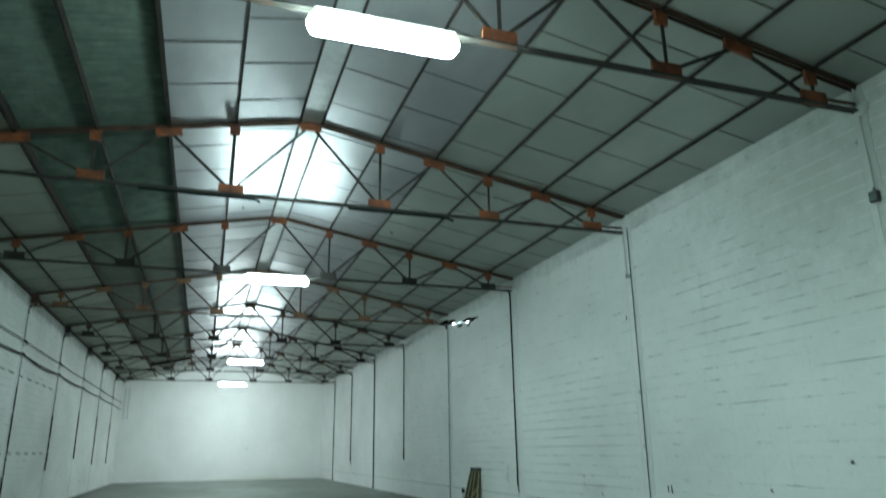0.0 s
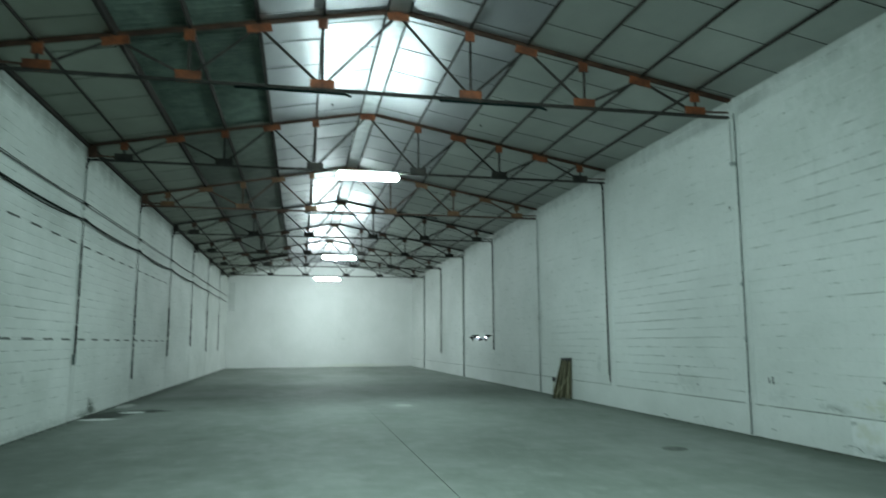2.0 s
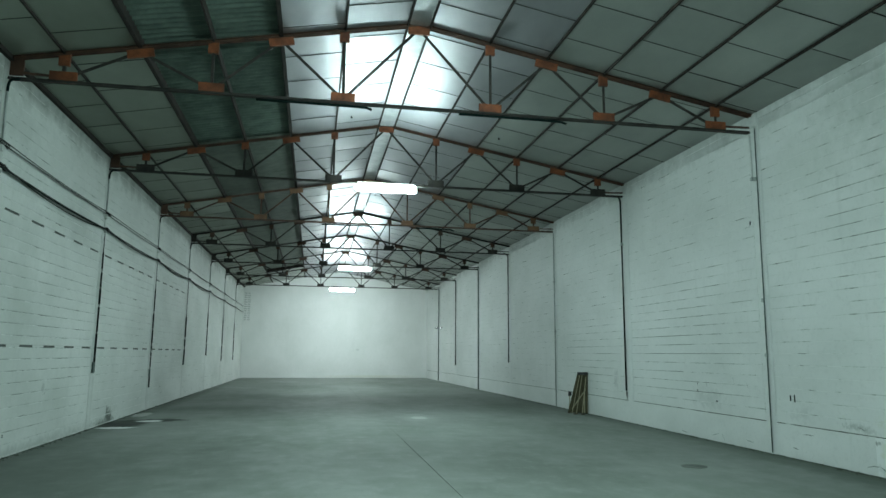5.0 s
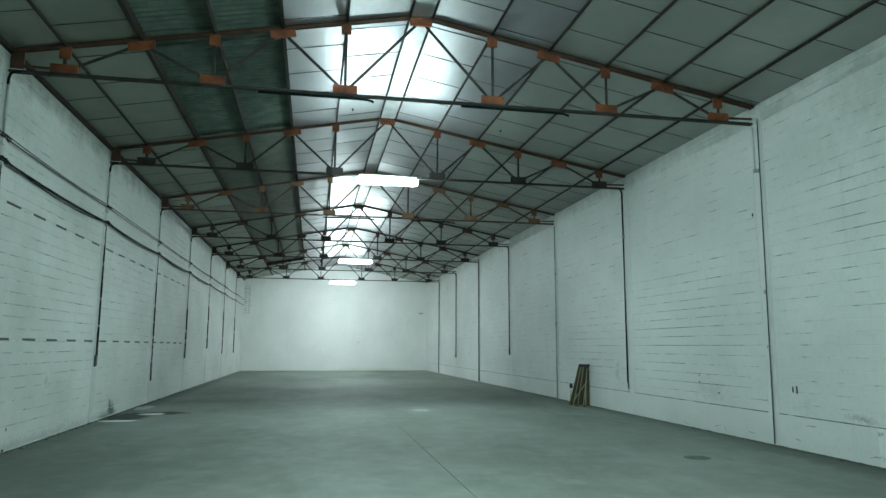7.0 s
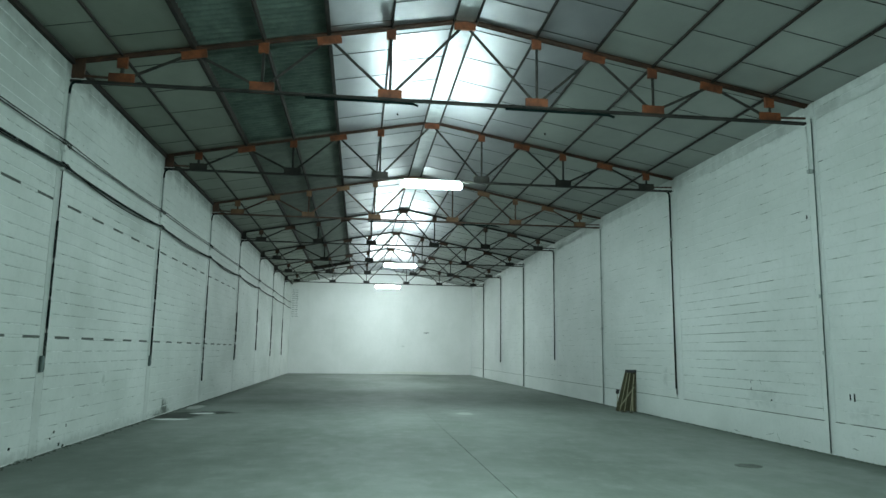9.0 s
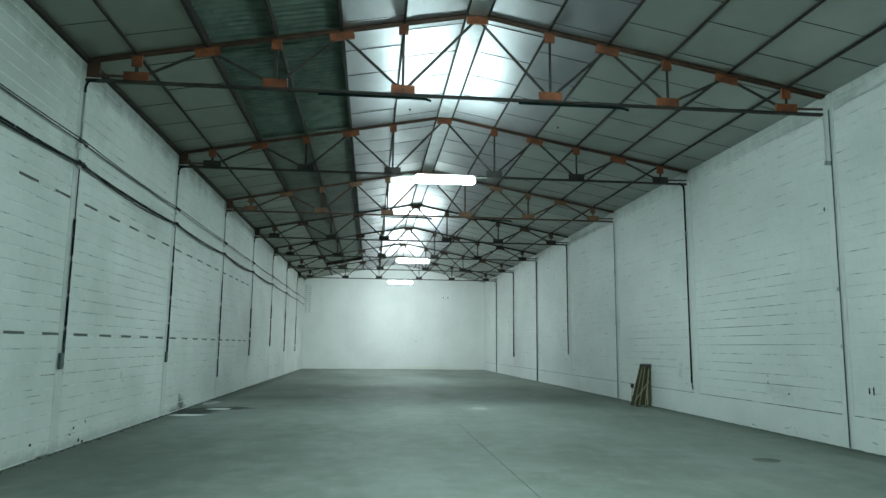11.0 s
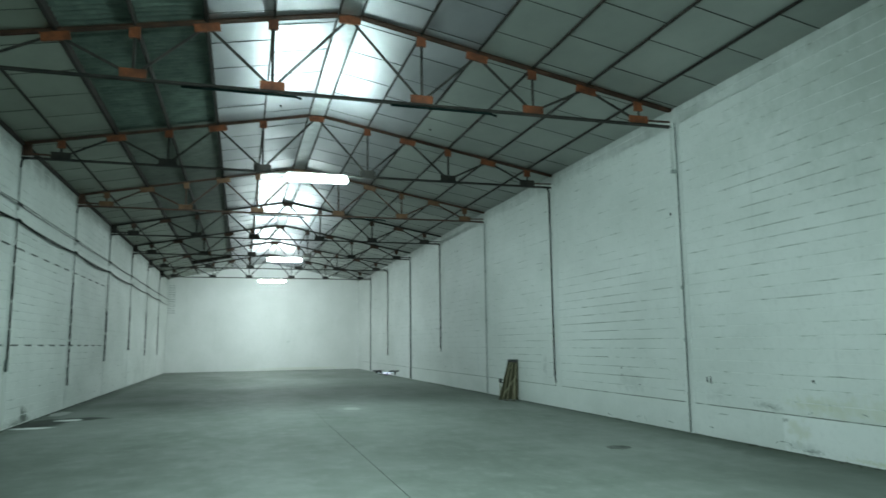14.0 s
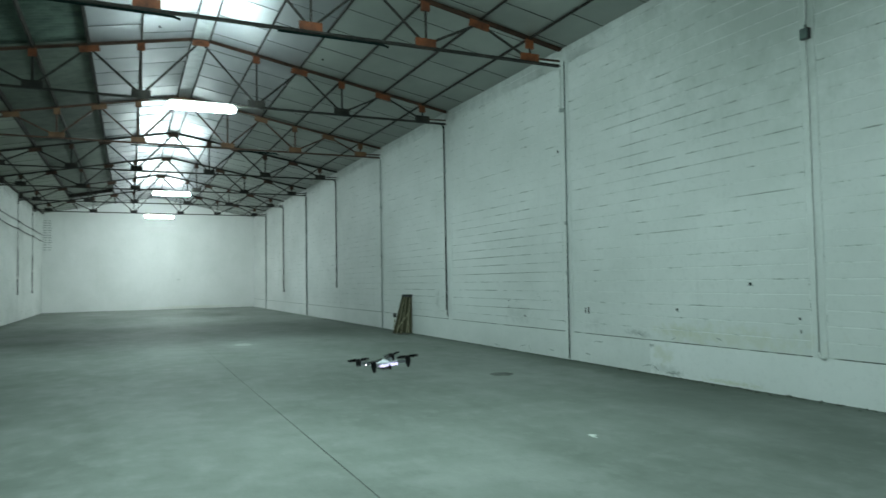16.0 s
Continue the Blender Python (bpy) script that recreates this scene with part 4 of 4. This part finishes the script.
wall_foot_dirt(XR - 0.014, 1, 4.5, 30.0, 900, 31)
wall_foot_dirt(XL, -1, 8.0, 30.0, 800, 32)
rng = random.Random(3)
for k in range(13):
    for c in (0, 1):
        z = 3.98 + k * 0.155
        w = rng.uniform(0.05, 0.11)
        ob = mesh_object("bracket_stub", box(-w, w, -0.02, 0.0, -0.025, 0.025, bevel=0.004), GREY_MID)
        ob.matrix_basis = pose(-4.66 + c * 0.24, YE, z)
        tagged(ob, "short dark stub fixed to the end wall", "bracket stub", "stubs on the end wall")


# ---- loose things on the floor ----
def trestle():
    """An old folded wooden trestle leaning sideways on the wall: converging legs, slats, rungs and a dark head."""
    t = thing("wooden_trestle", pose(7.86, 19.62, 0.0, -5, 0, -22), label="old folded wooden trestle leaning on the block wall", category="trestle")
    H = 1.17
    r = random.Random(7)

    def rail(name, xa, xb, w, y, mat, za=0.0, zb=H):
        bm = bmesh.new()
        add_bar(bm, (xa * 0.88, y, za), (xb * 0.88, y, zb), w, 0.03, 0.004)
        part(name, bm, mat, t)

    rail("leg", -0.30, 0.045, 0.07, 0.0, WOOD_DARK)
    rail("leg", 0.29, 0.315, 0.06, 0.0, WOOD_DARK)
    rail("leg", -0.22, 0.10, 0.08, 0.09, WOOD_DARK)
    rail("leg", 0.22, 0.27, 0.08, 0.09, WOOD_DARK)
    rail("board", -0.12, 0.13, 0.15, 0.12, WOOD_DARK, 0.02)
    rail("board", 0.05, 0.20, 0.15, 0.125, WOOD_DARK, 0.03, H - 0.04)
    rail("board", 0.17, 0.24, 0.10, 0.13, WOOD_DARK, 0.0, H - 0.05)
    rail("slat", -0.05, 0.165, 0.026, -0.045, WOOD_PALE, 0.0, H - 0.06)
    rail("slat", 0.14, 0.29, 0.026, -0.055, WOOD_PALE, 0.0, H - 0.10)
    rail("slat", 0.215, 0.225, 0.035, -0.03, WOOD_PALE, 0.02, 0.62)
    bm = bmesh.new()
    add_bar(bm, (-0.17, -0.07, 0.12), (0.24, -0.07, 0.70), 0.03, 0.018, 0.003)
    part("brace", bm, WOOD_PALE, t)
    rail("slat", -0.20, 0.085, 0.022, -0.04, WOOD_PALE, 0.0, H - 0.05)
    for z in (0.05, 0.42, 0.80):
        u = z / H
        x0, x1 = 0.88 * (-0.30 + 0.345 * u), 0.88 * (0.29 + 0.025 * u)
        part("rung", box(x0, x1, 0.018, 0.045, z - 0.03, z + 0.03, None, 0.004), WOOD_DARK, t)
    part("head", box(0.0, 0.32, -0.06, 0.14, H - 0.04, H + 0.035, None, 0.008), BLACK_PLASTIC, t, "dark worn head board")
    return t


trestle()
t = thing("wooden_stake", pose(XR - 0.52, 19.85, 0, 0, 4, -22), label="thin pale stake with a dark block leaning on the wall", category="stake")
part("stick", box(-0.012, 0.012, -0.014, 0.014, 0, 0.62, None, 0.003), WOOD_PALE, t)
part("head_block", box(-0.05, 0.05, -0.07, 0.05, 0.50, 0.62, None, 0.008), BLACK_PLASTIC, t)
for dx, dy, rz, l in ((-0.5, 19.35, 20, 0.16), (-0.36, 19.15, -40, 0.10)):
    ob = mesh_object("wood_offcut", box(-l / 2, l / 2, -0.03, 0.03, 0.0, 0.022, None, 0.003), WOOD_DARK)
    ob.matrix_basis = pose(XR + dx, dy, 0, 0, 0, rz)
    tagged(ob, "small dark wood offcut lying by the trestle", "offcut", "wood offcuts")

t = thing("drain_cover", pose(5.98, 10.12, 0), label="round dark iron drain cover set in the floor", category="drain cover")
part("frame", disc(0.20, 0.008, 32, Matrix.Translation((0, 0, 0.0))), IRON, t)
part("lid", disc(0.17, 0.008, 32, Matrix.Translation((0, 0, 0.003)), 0.165), IRON, t)
for k in range(5):
    part("rib", box(-0.14, 0.14, -0.008, 0.008, 0.006, 0.010, pose(0, -0.1 + 0.05 * k, 0), 0.001), IRON, t)


# ---- the drone ----
def drone():
    d = thing("quadcopter", label="small white quadcopter with black propellers and lit lamps, flying", category="drone")
    bm = bmesh.new()
    bmesh.ops.create_icosphere(bm, subdivisions=3, radius=1)
    for v in bm.verts:
        v.co = Vector((v.co.x * 0.036, v.co.y * 0.056, v.co.z * 0.019 * (1.0 if v.co.z > 0 else 0.7)))
    for f in bm.faces:
        f.smooth = True
    part("body", bm, SHELL, d)
    part("battery", box(-0.019, 0.019, -0.038, 0.034, -0.026, -0.009, None, 0.005), BLACK_PLASTIC, d)
    part("camera_pod", disc(0.012, 0.02, 14, pose(0, 0.054, -0.012, 90)), BLACK_PLASTIC, d)
    props = []
    for sx in (-1, 1):
        for sy in (-1, 1):
            tip = Vector((sx * 0.098, sy * 0.080, 0.006))
            bm = bmesh.new()
            add_tube(bm, [(sx * 0.03, sy * 0.035, 0.0), (sx * 0.062, sy * 0.056, 0.006), tip], 0.0085, 10)
            part("arm", bm, SHELL, d)
            part("motor", disc(0.014, 0.028, 16, Matrix.Translation(tip + Vector((0, 0, 0.006)))), BLACK_PLASTIC, d)
            if sy > 0:
                part("leg", disc(0.007, 0.022, 10, Matrix.Translation(tip + Vector((0, 0, -0.018))), 0.012), BLACK_PLASTIC, d)
            if sy < 0:
                bm = bmesh.new()
                bmesh.ops.create_uvsphere(bm, u_segments=12, v_segments=8, radius=0.0078)
                for v in bm.verts:
                    v.co = Vector((v.co.x, v.co.y * 0.35, v.co.z)) + Vector((sx * 0.062, -0.067, 0.003))
                part("lamp_hood", box(sx * 0.062 - 0.011, sx * 0.062 + 0.011, -0.069, -0.056, 0.010, 0.015, None, 0.002), BLACK_PLASTIC, d)
                part("tail_lamp", bm, LED_WHITE, d, "lit white tail lamp")
            p = bmesh.new()
            for s in (-1, 1):
                vs = []
                for u, w, z in ((0.0, 0.008, 0), (0.016, 0.016, 0.008), (0.040, 0.015, 0.007), (0.056, 0.009, 0.003)):
                    vs.append((p.verts.new((s * u, -w, z + 0.002)), p.verts.new((s * u, w, -z + 0.002)),
                               p.verts.new((s * u, w, -z - 0.001)), p.verts.new((s * u, -w, z - 0.001))))
                for a, b in zip(vs, vs[1:]):
                    for j in range(4):
                        p.faces.new((a[j], a[(j + 1) % 4], b[(j + 1) % 4], b[j]))
                p.faces.new(vs[-1])
                p.faces.new(vs[0][::-1])
            prop = part("propeller", p, BLADE, d)
            prop.matrix_basis = pose(tip.x, tip.y, tip.z + 0.022)
            hub = part("hub", disc(0.006, 0.012, 12), BLACK_PLASTIC, prop)
            props.append((prop, tip, sx * sy))
    part("light_bar", box(-0.052, 0.052, 0.050, 0.058, -0.006, 0.001, None, 0.002), LED_VIOLET, d, "lit violet-white light bar")
    return d, props


quad, quad_props = drone()


# ---- block courses, last ----
def block_mesh(name, length, height, side):
    """One block face with softened arrises, standing proud of the mortar."""
    e, ev, dp = 0.004, 0.0001, 0.0045
    x0, x1 = (dp, 0.0) if side > 0 else (-dp, 0.0)
    l, h = length / 2, height / 2
    vs = [(x0, -l, -h), (x0, l, -h), (x0, l, h), (x0, -l, h), (x1, -l + ev, -h + e), (x1, l - ev, -h + e), (x1, l - ev, h - e), (x1, -l + ev, h - e)]
    fs = [(4, 5, 6, 7), (0, 1, 5, 4), (1, 2, 6, 5), (2, 3, 7, 6), (3, 0, 4, 7)]
    if side > 0:
        fs = [f[::-1] for f in fs]
    me = bpy.data.meshes.new(name)
    me.from_pydata(vs, [], fs)
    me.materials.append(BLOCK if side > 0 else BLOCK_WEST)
    return me


def spans(y0, y1, shift, gap):
    """Block spans (centre, length) of 0.4 m bond between two columns."""
    out = []
    y = y0 - (0.2 if shift else 0.0)
    while y < y1 - 0.02:
        a, b = max(y, y0) + gap / 2, min(y + 0.4, y1) - gap / 2
        if b - a > 0.05:
            out.append(((a + b) / 2, round(b - a, 3)))
        y += 0.4
    return out


def courses(z0, step):
    zs = []
    z = z0
    while z < TOP - 0.03:
        zs.append((z, min(z + step, TOP - 0.005)))
        z += step
    return zs


def lay_wall(wall, x, side, z0, first, single):
    """Blocks between the columns; those of the bay `single` are parts of their own, the rest one joined part."""
    cache = {}
    verts, faces = [], []
    rng = random.Random(21 + side)
    ends = [first] + [y for y in EY if y > first + 1] + [YE]
    for n, (a, b) in enumerate(zip(ends, ends[1:])):
        a2 = a + (0.119 if a != first else 0)
        b2 = b - (0.119 if b != YE else 0)
        for k, (za, zb) in enumerate(courses(z0, COURSE if side > 0 else 0.195)):
            slot = side < 0 and any(abs(za - s) < 0.05 for s in (1.77, 3.915)) and b2 < 28.5
            lo = za + (0.045 if slot else 0.006)
            tilt = rng.uniform(-0.28, 0.28) * (1.0 if side > 0 else 0.4)
            for yc, l in spans(a2, b2, k % 2, 0.0002):
                h = round(zb - 0.006 - lo, 3)
                key = (l, h)
                if key not in cache:
                    cache[key] = block_mesh("block", l, h, side)
                me = cache[key]
                m = pose(x + rng.uniform(-0.0001, 0.0001), yc, (lo + zb - 0.006) / 2, 0, tilt + rng.uniform(-0.03, 0.03), 0)
                if a < single < b:
                    ob = new("block", me)
                    ob.parent = wall
                    ob.matrix_basis = m
                else:
                    base = len(verts)
                    for v in me.vertices:
                        verts.append(tuple(m @ v.co))
                    faces.extend([tuple(base + i for i in p.vertices) for p in me.polygons])
    me = bpy.data.meshes.new("blockwork")
    me.from_pydata(verts, [], faces)
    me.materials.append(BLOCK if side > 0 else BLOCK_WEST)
    ob = new("blockwork", me)
    ob.parent = wall
    tagged(ob, "white painted blocks in even courses", kind="stuff")


def vent_slots():
    """Shallow dark strips painting the shade of open slots, and painted infill, in the two wide joints of the west
    wall.
    """
    for z in (1.77, 3.915):
        y = 8.45
        while y < 28.0:
            wide = 0.55
            near = any(abs(y + 0.25 - c) < 0.22 for c in EY)
            if not near:
                part("vent_slot", box(XL - 0.0065, XL - 0.0022, y, y + wide, z + 0.004, z + 0.044), SLOT_SHADE, wall_west)
            part("slot_infill", box(XL - 0.0065, XL - 0.001, y + wide + 0.004, y + 1.063, z + 0.006, z + 0.043), BLOCK_WEST, wall_west)
            y += 1.068


vent_slots()
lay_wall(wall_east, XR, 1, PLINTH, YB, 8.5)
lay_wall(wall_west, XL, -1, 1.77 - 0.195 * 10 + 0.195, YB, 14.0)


def motions():
    walk(quad, [
        (0.0, pose(2.31, 5.35, 2.77, 4, -8, -10)),
        (0.5, pose(2.26, 5.68, 1.915, 4, -8, -5)),
        (1.0, pose(2.28, 6.27, 1.39, -5, 4, 0)),
        (1.5, pose(2.55, 7.92, 1.43, -9, 0, 0)),
        (2.0, pose(2.71, 9.68, 1.74, -10, 0, 0)),
        (2.5, pose(2.96, 11.55, 2.01, -12, 0, 0)),
        (3.0, pose(3.33, 14.08, 2.23, -12, 0, 0)),
        (3.5, pose(3.73, 17.16, 2.41, -12, 0, 0)),
        (4.0, pose(4.24, 20.90, 2.50, -12, 0, 0)),
        (4.5, pose(4.91, 25.30, 2.63, -12, 0, 0)),
        (5.5, pose(5.83, 33.00, 3.03, -8, 0, 20)),
        (6.5, pose(6.60, 39.82, 3.52, -6, 0, 50)),
        (7.5, pose(6.35, 43.45, 3.81, 0, 0, 80)),
        (8.0, pose(5.20, 44.55, 3.71, 0, 0, 95)),
        (8.5, pose(4.74, 44.55, 3.23, 0, 0, 105)),
        (9.0, pose(4.31, 43.45, 2.79, 0, 0, 115)),
        (9.5, pose(4.19, 41.25, 2.51, 2, 0, 130)),
        (10.5, pose(3.63, 34.65, 3.19, -5, 0, 160)),
        (11.3, pose(3.03, 27.50, 3.96, -8, 0, 180)),
        (11.8, pose(2.59, 22.33, 3.80, -20, 0, 185)),
        (12.0, pose(2.39, 20.35, 3.12, -25, 0, 185)),
        (12.5, pose(1.97, 14.30, 1.89, -6, 6, 185)),
        (13.0, pose(1.93, 12.10, 1.52, 3, 0, 185)),
        (13.5, pose(1.88, 10.29, 1.40, 3, -2, 185)),
        (14.0, pose(1.84, 8.80, 1.34, 3, -3, 187)),
        (14.5, pose(1.78, 7.43, 1.29, 3, 3, 190)),
        (15.0, pose(1.71, 6.11, 1.26, 0, 0, 183)),
        (15.5, pose(1.53, 4.57, 1.26, 0, 0, 182)),
        (16.0, pose(1.35, 3.14, 1.21, 1, 4, 190)),
    ])
    for prop, tip, spin in quad_props:
        walk(prop, [(k / 10, pose(tip.x, tip.y, tip.z + 0.022, 0, 0, spin * 35 * k)) for k in range(161)])


motions()
